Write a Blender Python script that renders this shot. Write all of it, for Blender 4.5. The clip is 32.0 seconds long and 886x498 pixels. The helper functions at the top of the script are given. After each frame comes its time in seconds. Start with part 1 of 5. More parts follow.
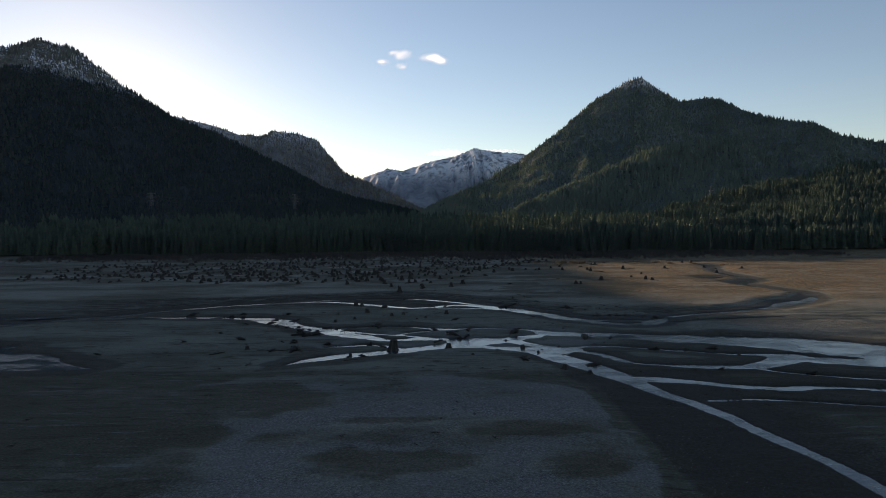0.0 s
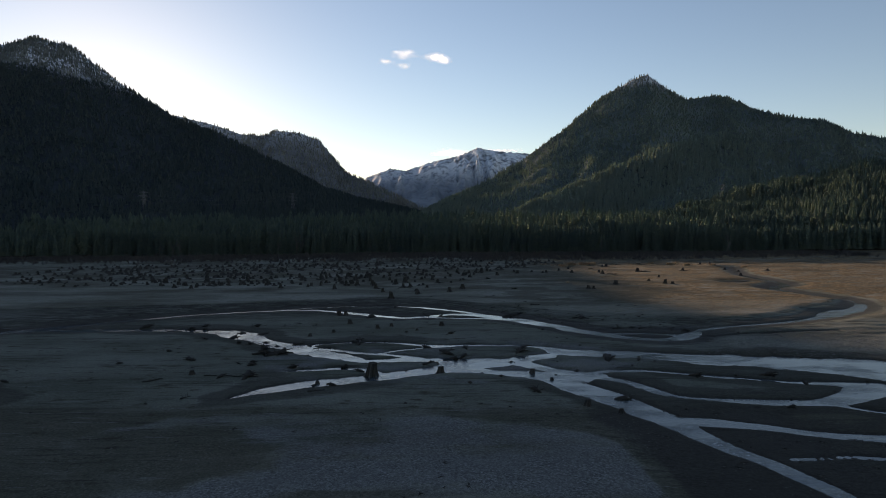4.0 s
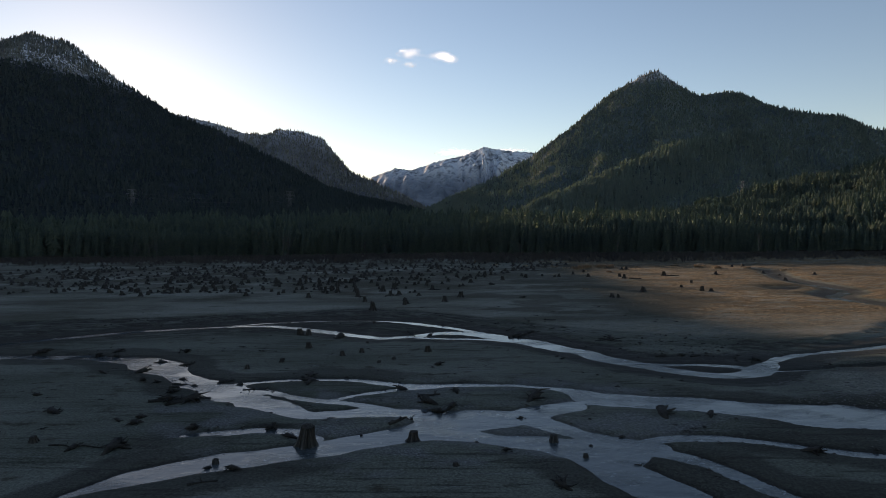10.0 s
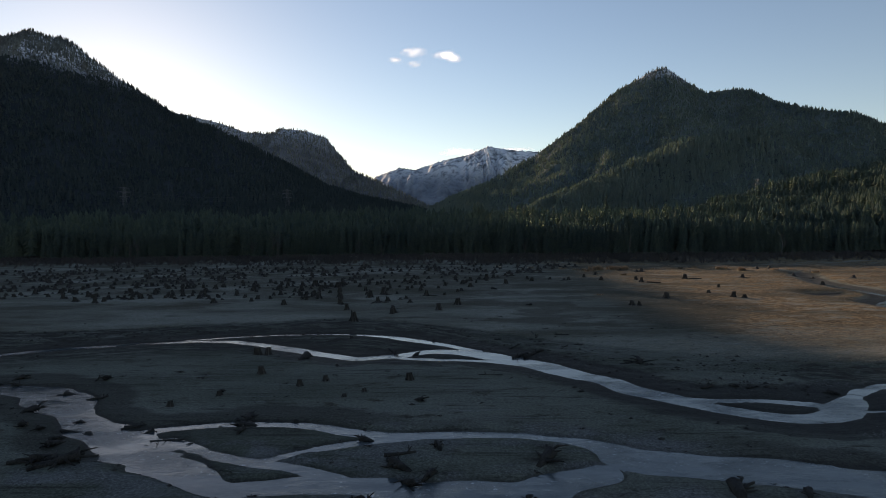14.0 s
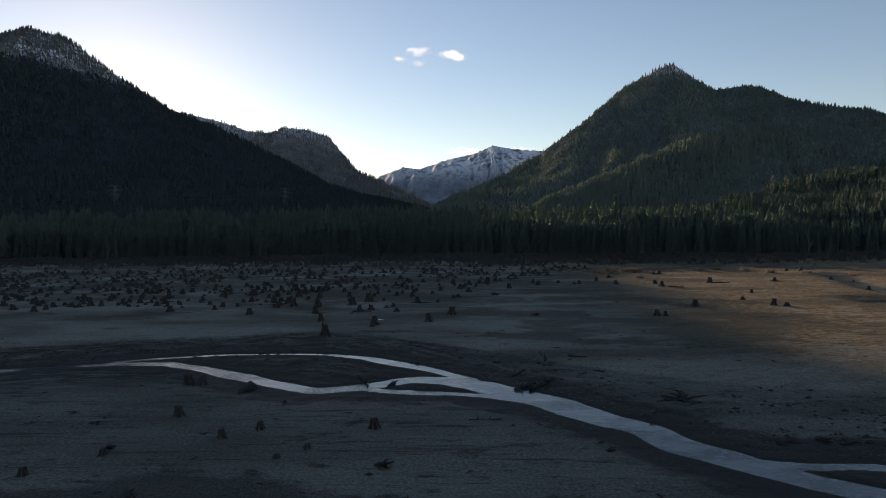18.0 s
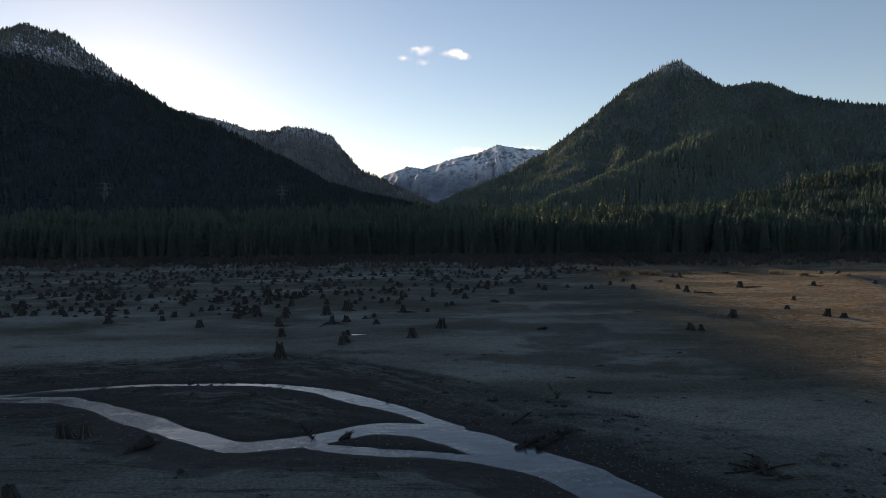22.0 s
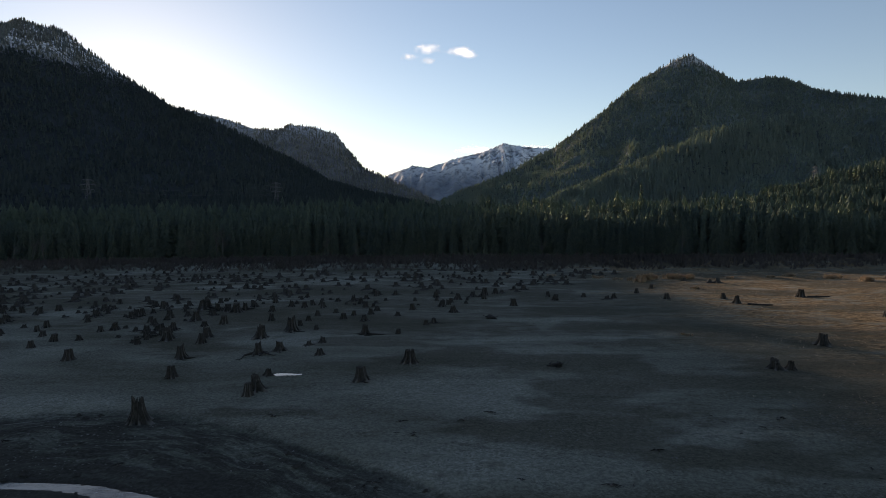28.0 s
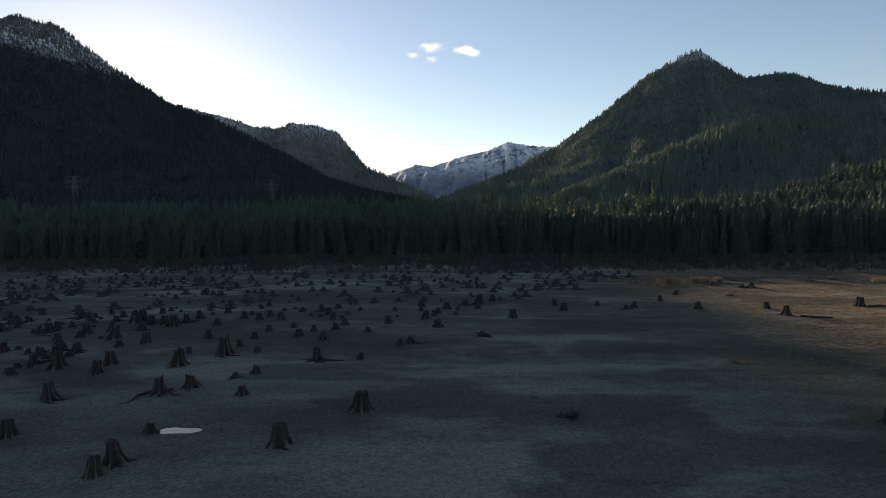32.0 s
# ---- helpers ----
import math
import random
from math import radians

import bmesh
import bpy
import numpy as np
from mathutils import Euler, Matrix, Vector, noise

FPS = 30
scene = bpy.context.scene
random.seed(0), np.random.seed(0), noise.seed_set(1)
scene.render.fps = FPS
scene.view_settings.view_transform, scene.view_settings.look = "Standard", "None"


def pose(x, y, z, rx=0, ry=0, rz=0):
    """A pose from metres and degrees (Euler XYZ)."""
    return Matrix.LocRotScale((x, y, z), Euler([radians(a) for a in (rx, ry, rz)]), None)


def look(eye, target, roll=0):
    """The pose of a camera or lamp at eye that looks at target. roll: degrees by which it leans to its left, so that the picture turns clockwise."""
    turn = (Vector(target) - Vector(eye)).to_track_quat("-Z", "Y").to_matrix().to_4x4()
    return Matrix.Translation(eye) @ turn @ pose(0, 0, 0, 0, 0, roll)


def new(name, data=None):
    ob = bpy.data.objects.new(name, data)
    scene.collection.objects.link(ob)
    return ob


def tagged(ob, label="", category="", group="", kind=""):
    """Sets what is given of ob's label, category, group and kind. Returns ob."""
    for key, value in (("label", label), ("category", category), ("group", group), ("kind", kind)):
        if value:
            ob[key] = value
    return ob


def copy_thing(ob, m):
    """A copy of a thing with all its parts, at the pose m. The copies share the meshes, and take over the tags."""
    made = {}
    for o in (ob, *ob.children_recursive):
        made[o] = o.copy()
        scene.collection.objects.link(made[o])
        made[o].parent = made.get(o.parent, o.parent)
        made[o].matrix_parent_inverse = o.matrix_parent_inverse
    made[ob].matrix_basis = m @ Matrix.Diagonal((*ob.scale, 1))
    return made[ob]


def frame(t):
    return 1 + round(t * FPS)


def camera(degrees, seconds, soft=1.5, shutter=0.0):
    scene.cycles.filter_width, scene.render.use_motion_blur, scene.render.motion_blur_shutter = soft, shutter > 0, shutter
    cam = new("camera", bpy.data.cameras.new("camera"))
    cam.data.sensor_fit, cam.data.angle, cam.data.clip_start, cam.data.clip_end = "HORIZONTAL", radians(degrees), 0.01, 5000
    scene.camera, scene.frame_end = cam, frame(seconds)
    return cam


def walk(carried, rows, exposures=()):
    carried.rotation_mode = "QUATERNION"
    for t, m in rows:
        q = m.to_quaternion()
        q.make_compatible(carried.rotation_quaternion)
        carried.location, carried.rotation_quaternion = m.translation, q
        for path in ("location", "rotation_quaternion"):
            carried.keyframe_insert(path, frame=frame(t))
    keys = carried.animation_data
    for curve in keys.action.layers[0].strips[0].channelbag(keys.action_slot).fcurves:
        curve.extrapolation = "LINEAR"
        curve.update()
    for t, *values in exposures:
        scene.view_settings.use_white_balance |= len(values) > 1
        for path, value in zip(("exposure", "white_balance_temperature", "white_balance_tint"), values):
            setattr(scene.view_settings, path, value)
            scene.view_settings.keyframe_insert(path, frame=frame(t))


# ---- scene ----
cam = camera(73.0, 32.0, 0.6)
PATH = [
    (0, (0.000, 0.000, 24.000), (0.000, 99.874, 18.987), -0.46),
    (2, (0.984, 10.828, 23.530), (0.698, 110.704, 18.557), -0.47),
    (4, (1.987, 21.595, 23.057), (1.385, 121.471, 18.113), -0.48),
    (6, (3.006, 32.306, 22.581), (2.063, 132.180, 17.658), -0.49),
    (8, (4.039, 42.967, 22.100), (2.737, 142.838, 17.193), -0.50),
    (10, (5.086, 53.583, 21.617), (3.410, 153.449, 16.720), -0.51),
    (12, (6.143, 64.161, 21.129), (4.084, 164.020, 16.240), -0.52),
    (14, (7.210, 74.705, 20.638), (4.760, 174.556, 15.754), -0.53),
    (16, (8.283, 85.222, 20.143), (5.442, 185.062, 15.262), -0.54),
    (18, (9.362, 95.717, 19.644), (6.129, 195.545, 14.765), -0.55),
    (20, (10.445, 106.195, 19.142), (6.823, 206.010, 14.263), -0.56),
    (22, (11.530, 116.662, 18.635), (7.525, 216.463, 13.753), -0.57),
    (24, (12.615, 127.124, 18.125), (8.233, 226.909, 13.237), -0.58),
    (26, (13.698, 137.587, 17.610), (8.947, 237.354, 12.711), -0.59),
    (28, (14.777, 148.055, 17.091), (9.667, 247.804, 12.174), -0.60),
    (30, (15.851, 158.535, 16.568), (10.391, 258.264, 11.624), -0.62),
    (32, (16.918, 169.033, 16.041), (11.117, 268.740, 11.058), -0.63),
]
walk(cam, [(t, look(eye, target, roll)) for t, eye, target, roll in PATH], [(0, 0.57, 7120, 19), (24, 0.57, 7120, 19), (32, 0.72, 7200, 18)])

# ---------------------------------------------------------------- world, sun, exposure
SUN_AZ, SUN_EL = radians(-29.7), radians(10.9)      # the azimuth counts from +y towards +x
SUN_DIR = Vector((math.sin(SUN_AZ) * math.cos(SUN_EL), math.cos(SUN_AZ) * math.cos(SUN_EL), math.sin(SUN_EL)))
world = bpy.data.worlds.new("world")
scene.world = world
world.use_nodes = True
wn = world.node_tree.nodes
sky = wn.new("ShaderNodeTexSky")
sky.sky_type, sky.sun_disc = "NISHITA", False
sky.sun_elevation, sky.sun_rotation = SUN_EL, SUN_AZ
sky.altitude, sky.air_density, sky.dust_density, sky.ozone_density = 700, 1.0, 0.21, 1.5
wn["Background"].inputs["Strength"].default_value = 0.102
world.node_tree.links.new(sky.outputs["Color"], wn["Background"].inputs["Color"])
sun = new("sun", bpy.data.lights.new("sun", "SUN"))
sun.data.energy, sun.data.angle, sun.data.color = 4.6, radians(0.53), (1.0, 0.80, 0.58)
sun.matrix_world = look(SUN_DIR * 1000, (0, 0, 0))


# ---------------------------------------------------------------- numbers and noise
def lattice(ix, iy, seed):
    n = (ix.astype(np.int64) * 374761393 + iy.astype(np.int64) * 668265263 + seed * 974711) & 0x7FFFFFFF
    n = (n ^ (n >> 13)) * 1274126177 & 0x7FFFFFFF
    return ((n ^ (n >> 16)) & 0xFFFF) / 65535.0


def vnoise(x, y, seed=0):
    """Smooth value noise in -1..1 on arrays."""
    x, y = np.asarray(x, float), np.asarray(y, float)
    ix, iy = np.floor(x), np.floor(y)
    fx, fy = x - ix, y - iy
    fx, fy = fx * fx * fx * (fx * (fx * 6 - 15) + 10), fy * fy * fy * (fy * (fy * 6 - 15) + 10)
    a, b = lattice(ix, iy, seed), lattice(ix + 1, iy, seed)
    c, d = lattice(ix, iy + 1, seed), lattice(ix + 1, iy + 1, seed)
    return 2 * ((a * (1 - fx) + b * fx) * (1 - fy) + (c * (1 - fx) + d * fx) * fy) - 1


def fbm(x, y, octaves=4, seed=0):
    total, amp = 0, 1.0
    for k in range(octaves):
        total = total + amp * vnoise(x * 2**k + 17.3 * k, y * 2**k - 9.1 * k, seed + k)
        amp *= 0.5
    return total / 1.9


def smooth(a, b, v):
    t = np.clip((v - a) / (b - a), 0, 1)
    return t * t * (3 - 2 * t)


def spline(points, step=1.0):
    """A smooth line through control rows, sampled about every step metres."""
    p = np.array(points, float)
    p = np.vstack([2 * p[0] - p[1], p, 2 * p[-1] - p[-2]])
    out = []
    for i in range(1, len(p) - 2):
        n = max(2, int(np.linalg.norm(p[i + 1][:2] - p[i][:2]) / step))
        t = np.linspace(0, 1, n, endpoint=False)[:, None]
        a, b, c, d = p[i - 1], p[i], p[i + 1], p[i + 2]
        out.append(0.5 * (2 * b + (c - a) * t + (2 * a - 5 * b + 4 * c - d) * t**2 + (3 * b - a - 3 * c + d) * t**3))
    return np.vstack(out + [p[-2][None]])


# ---------------------------------------------------------------- mesh helpers
def raw_mesh(name, verts, faces, material, smooth_shade=False):
    """A mesh from arrays of vertices and of triangles or quads."""
    verts, faces = np.asarray(verts, np.float32), np.asarray(faces, np.int32)
    me = bpy.data.meshes.new(name)
    k = faces.shape[1]
    me.vertices.add(len(verts))
    me.vertices.foreach_set("co", verts.ravel())
    me.loops.add(faces.size)
    me.loops.foreach_set("vertex_index", faces.ravel())
    me.polygons.add(len(faces))
    me.polygons.foreach_set("loop_start", np.arange(0, faces.size, k, dtype=np.int32))
    me.polygons.foreach_set("use_smooth", np.full(len(faces), smooth_shade))
    me.update(calc_edges=True)
    me.materials.append(material)
    return me


def strew(templates, where, scale, turn, seed=0):
    """Many copies of small templates as one vertex and one face array."""
    rng = np.random.default_rng(seed)
    pick = rng.integers(0, len(templates), len(where))
    vs, fs, base = [], [], 0
    for k, (tv, tf) in enumerate(templates):
        m = pick == k
        n = int(m.sum())
        if not n:
            continue
        c, s = np.cos(turn[m])[:, None], np.sin(turn[m])[:, None]
        x, y, z = tv[:, 0][None], tv[:, 1][None], tv[:, 2][None]
        w, h = scale[m][:, :1], scale[m][:, 1:2]
        v = np.stack([(x * c - y * s) * w, (x * s + y * c) * w, z * h], -1) + where[m][:, None]
        f = tf[None] + base + (np.arange(n) * len(tv))[:, None, None]
        vs.append(v.reshape(-1, 3))
        fs.append(f.reshape(-1, tf.shape[1]))
        base += n * len(tv)
    return np.vstack(vs), np.vstack(fs)


def part(name, me, parent, label=""):
    """One mesh as an object under a thing or under a part."""
    ob = new(name, me)
    ob.parent = parent
    if label:
        ob["label"] = label
    return ob


def tube(path, radii, sides=6, squash=1.0, seed=0, rough=0.0):
    """A tapered tube along a path, closed at both ends, as triangles."""
    path, radii = np.asarray(path, float), np.asarray(radii, float)
    rng = np.random.default_rng(seed)
    d = np.gradient(path, axis=0)
    d /= np.linalg.norm(d, axis=1)[:, None] + 1e-9
    ref = np.array([0, 0, 1.0]) if abs(d[:, 2]).mean() < 0.8 else np.array([1.0, 0, 0])
    u = np.cross(d, ref)
    u /= np.linalg.norm(u, axis=1)[:, None] + 1e-9
    v = np.cross(u, d)
    a = np.linspace(0, 2 * np.pi, sides, endpoint=False)
    r = radii[:, None] * (1 + rough * rng.uniform(-1, 1, (len(path), sides)))
    ring = path[:, None] + r[..., None] * (np.cos(a)[None, :, None] * u[:, None] + squash * np.sin(a)[None, :, None] * v[:, None])
    verts = np.vstack([ring.reshape(-1, 3), path[:1], path[-1:]])
    i, j = np.meshgrid(np.arange(len(path) - 1), np.arange(sides), indexing="ij")
    p, q = i * sides + j, i * sides + (j + 1) % sides
    faces = np.vstack([np.stack([p, q, q + sides], -1).reshape(-1, 3), np.stack([p, q + sides, p + sides], -1).reshape(-1, 3)])
    n, j = len(path) * sides, np.arange(sides)
    ends = np.vstack([np.stack([n + 0 * j, (j + 1) % sides, j], -1), np.stack([n + 1 + 0 * j, n - sides + j, n - sides + (j + 1) % sides], -1)])
    return verts, np.vstack([faces, ends])


def merged(pieces):
    vs, fs, base = [], [], 0
    for v, f in pieces:
        vs.append(v)
        fs.append(f + base)
        base += len(v)
    return np.vstack(vs), np.vstack(fs)


# ---------------------------------------------------------------- materials
def shader(name, rough=0.9, metal=0.0, spec=0.3):
    m = bpy.data.materials.new(name)
    m.use_nodes = True
    b = m.node_tree.nodes["Principled BSDF"]
    b.inputs["Roughness"].default_value, b.inputs["Metallic"].default_value = rough, metal
    b.inputs["Specular IOR Level"].default_value = spec
    return m, m.node_tree.nodes, m.node_tree.links, b


def place_of(nodes):
    return nodes.new("ShaderNodeNewGeometry").outputs["Position"]


def noise_node(nodes, links, at, scale, detail=4, rough=0.6, stretch=None):
    if stretch:
        mp = nodes.new("ShaderNodeMapping")
        mp.inputs["Scale"].default_value = stretch
        links.new(at, mp.inputs["Vector"])
        at = mp.outputs["Vector"]
    n = nodes.new("ShaderNodeTexNoise")
    n.inputs["Scale"].default_value, n.inputs["Detail"].default_value, n.inputs["Roughness"].default_value = scale, detail, rough
    links.new(at, n.inputs["Vector"])
    return n.outputs["Fac"]


def ramp(nodes, links, value, stops):
    r = nodes.new("ShaderNodeValToRGB")
    while len(r.color_ramp.elements) < len(stops):
        r.color_ramp.elements.new(0.5)
    for e, (p, c) in zip(r.color_ramp.elements, stops):
        e.position, e.color = p, (*c, 1) if len(c) == 3 else c
    links.new(value, r.inputs["Fac"])
    return r.outputs["Color"]


def step_map(nodes, links, value, a, b):
    n = nodes.new("ShaderNodeMapRange")
    n.interpolation_type = "SMOOTHSTEP"
    n.inputs["From Min"].default_value, n.inputs["From Max"].default_value = a, b
    links.new(value, n.inputs["Value"])
    return n.outputs["Result"]


def sum_of(nodes, links, op, a, b):
    n = nodes.new("ShaderNodeMath")
    n.operation = op
    for k, v in enumerate((a, b)):
        if isinstance(v, (int, float)):
            n.inputs[k].default_value = v
        else:
            links.new(v, n.inputs[k])
    return n.outputs[0]


def blend(nodes, links, fac, a, b, kind="MIX"):
    n = nodes.new("ShaderNodeMix")
    n.data_type, n.blend_type = "RGBA", kind
    for sock, v in ((n.inputs["Factor"], fac), (n.inputs["A"], a), (n.inputs["B"], b)):
        if isinstance(v, (int, float)):
            sock.default_value = v
        elif isinstance(v, tuple):
            sock.default_value = (*v, 1)
        else:
            links.new(v, sock)
    return n.outputs["Result"]


def relief(nodes, links, b, height, strength, distance):
    n = nodes.new("ShaderNodeBump")
    n.inputs["Strength"].default_value, n.inputs["Distance"].default_value = strength, distance
    links.new(height, n.inputs["Height"])
    links.new(n.outputs["Normal"], b.inputs["Normal"])


def make_ground():
    m, n, k, b = shader("lakebed_silt", 0.95, 0, 0.08)
    at = place_of(n)
    xyz = n.new("ShaderNodeSeparateXYZ")
    k.new(at, xyz.inputs[0])
    x, y, z = xyz.outputs
    big = noise_node(n, k, at, 0.045, 5, 0.55, (0.6, 1.5, 1))
    mid = noise_node(n, k, at, 0.35, 5, 0.65, (0.7, 1.4, 1))
    fine = noise_node(n, k, at, 3.4, 6, 0.75)
    low = ramp(n, k, big, [(0.38, (0.082, 0.090, 0.072)), (0.50, (0.114, 0.122, 0.100)), (0.60, (0.142, 0.149, 0.127))])
    low = blend(n, k, step_map(n, k, mid, 0.55, 0.70), low, (0.052, 0.048, 0.036))
    high = ramp(n, k, big, [(0.38, (0.082, 0.082, 0.063)), (0.48, (0.130, 0.131, 0.107)), (0.60, (0.188, 0.190, 0.162))])
    high = blend(n, k, sum_of(n, k, "MULTIPLY", step_map(n, k, mid, 0.52, 0.72), 0.5), high, (0.080, 0.073, 0.056))
    raised = step_map(n, k, sum_of(n, k, "ADD", z, sum_of(n, k, "MULTIPLY", sum_of(n, k, "SUBTRACT", mid, 0.5), 0.25)), -0.16, 0.02)
    silt = blend(n, k, raised, low, high)
    # pale gravel washes on the raised ground
    cells = n.new("ShaderNodeTexVoronoi")
    cells.inputs["Scale"].default_value = 11.0
    k.new(at, cells.inputs["Vector"])
    wash = sum_of(n, k, "MULTIPLY", step_map(n, k, noise_node(n, k, at, 0.09, 6, 0.7, (0.6, 1.6, 1)), 0.50, 0.66), step_map(n, k, cells.outputs["Distance"], 0.50, 0.20))
    silt = blend(n, k, sum_of(n, k, "MULTIPLY", sum_of(n, k, "MULTIPLY", wash, raised), 0.45), silt, (0.19, 0.195, 0.20))
    # dry grass and moss on the higher ground; its edge is partly the sunlight's, put into colour
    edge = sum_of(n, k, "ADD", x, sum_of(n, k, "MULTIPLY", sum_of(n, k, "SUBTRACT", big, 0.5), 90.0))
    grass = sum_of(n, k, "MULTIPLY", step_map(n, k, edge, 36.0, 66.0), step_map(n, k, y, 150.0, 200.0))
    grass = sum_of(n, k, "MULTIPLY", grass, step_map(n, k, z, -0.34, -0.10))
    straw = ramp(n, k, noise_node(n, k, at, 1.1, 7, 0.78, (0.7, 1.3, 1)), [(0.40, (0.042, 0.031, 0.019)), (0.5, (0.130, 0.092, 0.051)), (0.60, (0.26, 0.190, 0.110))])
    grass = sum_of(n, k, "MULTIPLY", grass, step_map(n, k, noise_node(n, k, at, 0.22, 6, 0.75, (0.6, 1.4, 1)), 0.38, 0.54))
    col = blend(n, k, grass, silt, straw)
    # withered moss in patches on the plain, and shade painted in its tone at the right
    cover = n.new("ShaderNodeAttribute")
    cover.attribute_name = "moss_shade"
    moss_shade = sum_of(n, k, "ADD", cover.outputs["Fac"], sum_of(n, k, "MULTIPLY", sum_of(n, k, "SUBTRACT", mid, 0.5), 1.6))
    moss_shade = sum_of(n, k, "ADD", moss_shade, sum_of(n, k, "MULTIPLY", sum_of(n, k, "SUBTRACT", fine, 0.5), 0.6))
    moss_shade = sum_of(n, k, "MULTIPLY", step_map(n, k, moss_shade, 0.12, 0.95), 0.64)
    col = blend(n, k, moss_shade, col, ramp(n, k, mid, [(0.35, (0.054, 0.047, 0.033)), (0.6, (0.046, 0.045, 0.031))]))
    # flow lines of darker silt along the bed
    flow = step_map(n, k, noise_node(n, k, at, 0.8, 5, 0.7, (0.10, 1.5, 1)), 0.54, 0.66)
    col = blend(n, k, sum_of(n, k, "MULTIPLY", sum_of(n, k, "MULTIPLY", flow, sum_of(n, k, "SUBTRACT", 1.0, raised)), 0.75), col, (0.034, 0.033, 0.027))
    thread = step_map(n, k, noise_node(n, k, at, 0.55, 6, 0.75, (0.14, 1.7, 1)), 0.57, 0.68)
    col = blend(n, k, sum_of(n, k, "MULTIPLY", sum_of(n, k, "MULTIPLY", thread, sum_of(n, k, "SUBTRACT", 1.0, raised)), 0.75), col, (0.150, 0.155, 0.150))
    # dark strata laid open in the far cut bank, with the bank's shading put into their colour
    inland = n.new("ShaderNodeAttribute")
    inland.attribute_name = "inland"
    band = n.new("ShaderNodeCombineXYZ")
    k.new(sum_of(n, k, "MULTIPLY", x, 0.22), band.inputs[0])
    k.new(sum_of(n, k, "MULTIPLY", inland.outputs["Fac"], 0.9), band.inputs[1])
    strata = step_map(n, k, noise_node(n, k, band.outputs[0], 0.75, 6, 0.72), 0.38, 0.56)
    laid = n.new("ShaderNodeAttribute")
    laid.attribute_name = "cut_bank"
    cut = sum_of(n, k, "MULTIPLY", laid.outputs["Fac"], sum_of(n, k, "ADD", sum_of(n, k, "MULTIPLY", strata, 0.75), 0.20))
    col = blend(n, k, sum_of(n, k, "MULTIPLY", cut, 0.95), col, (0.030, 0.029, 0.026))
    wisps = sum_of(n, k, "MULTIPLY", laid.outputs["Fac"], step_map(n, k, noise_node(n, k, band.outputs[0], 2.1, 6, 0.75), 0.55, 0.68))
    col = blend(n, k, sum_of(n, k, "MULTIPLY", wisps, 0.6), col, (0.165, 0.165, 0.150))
    # damp sand along the streams
    damp = n.new("ShaderNodeAttribute")
    damp.attribute_name = "damp"
    belt = sum_of(n, k, "MULTIPLY", step_map(n, k, sum_of(n, k, "ADD", damp.outputs["Fac"], sum_of(n, k, "MULTIPLY", sum_of(n, k, "SUBTRACT", mid, 0.5), 0.8)), 0.25, 0.75), 0.72)
    col = blend(n, k, belt, col, (0.040, 0.039, 0.034))
    # pale washed gravel on the bar
    laid_gravel = n.new("ShaderNodeAttribute")
    laid_gravel.attribute_name = "gravel"
    pale = sum_of(n, k, "ADD", laid_gravel.outputs["Fac"], sum_of(n, k, "MULTIPLY", sum_of(n, k, "SUBTRACT", mid, 0.5), 0.9))
    pale = sum_of(n, k, "ADD", pale, sum_of(n, k, "MULTIPLY", sum_of(n, k, "SUBTRACT", fine, 0.5), 0.5))
    pale = sum_of(n, k, "MULTIPLY", step_map(n, k, pale, 0.30, 0.85), 0.80)
    col = blend(n, k, pale, col, ramp(n, k, cells.outputs["Distance"], [(0.1, (0.200, 0.204, 0.208)), (0.5, (0.130, 0.132, 0.132))]))
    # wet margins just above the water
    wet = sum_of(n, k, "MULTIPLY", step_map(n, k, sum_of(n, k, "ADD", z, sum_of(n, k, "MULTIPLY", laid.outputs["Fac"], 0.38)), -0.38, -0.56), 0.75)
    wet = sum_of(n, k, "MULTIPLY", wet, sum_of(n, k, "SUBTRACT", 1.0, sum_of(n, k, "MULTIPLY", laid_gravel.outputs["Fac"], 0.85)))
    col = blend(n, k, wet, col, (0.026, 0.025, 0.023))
    col = blend(n, k, 0.42, col, ramp(n, k, fine, [(0.40, (0.14, 0.14, 0.14)), (0.62, (0.86, 0.86, 0.86))]), "OVERLAY")
    tones = n.new("ShaderNodeTexVoronoi")
    tones.inputs["Scale"].default_value = 7.0
    k.new(at, tones.inputs["Vector"])
    pick = n.new("ShaderNodeSeparateColor")
    k.new(tones.outputs["Color"], pick.inputs[0])
    stony = sum_of(n, k, "ADD", sum_of(n, k, "MULTIPLY", step_map(n, k, noise_node(n, k, at, 0.16, 5, 0.65), 0.42, 0.60), 0.30), sum_of(n, k, "MULTIPLY", laid_gravel.outputs["Fac"], 0.25))
    col = blend(n, k, stony, col, ramp(n, k, pick.outputs[0], [(0.0, (0.12, 0.12, 0.12)), (0.6, (0.5, 0.5, 0.5)), (1.0, (0.88, 0.88, 0.90))]), "OVERLAY")
    grit = n.new("ShaderNodeTexVoronoi")
    grit.inputs["Scale"].default_value = 3.6
    k.new(at, grit.inputs["Vector"])
    specks = sum_of(n, k, "MULTIPLY", step_map(n, k, grit.outputs["Distance"], 0.30, 0.12), step_map(n, k, noise_node(n, k, at, 0.5, 4, 0.7), 0.46, 0.62))
    col = blend(n, k, sum_of(n, k, "MULTIPLY", specks, 0.4), col, (0.020, 0.018, 0.016))
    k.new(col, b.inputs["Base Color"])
    k.new(ramp(n, k, wet, [(0.0, (0.95, 0.95, 0.95)), (0.75, (0.70, 0.70, 0.70))]), b.inputs["Roughness"])
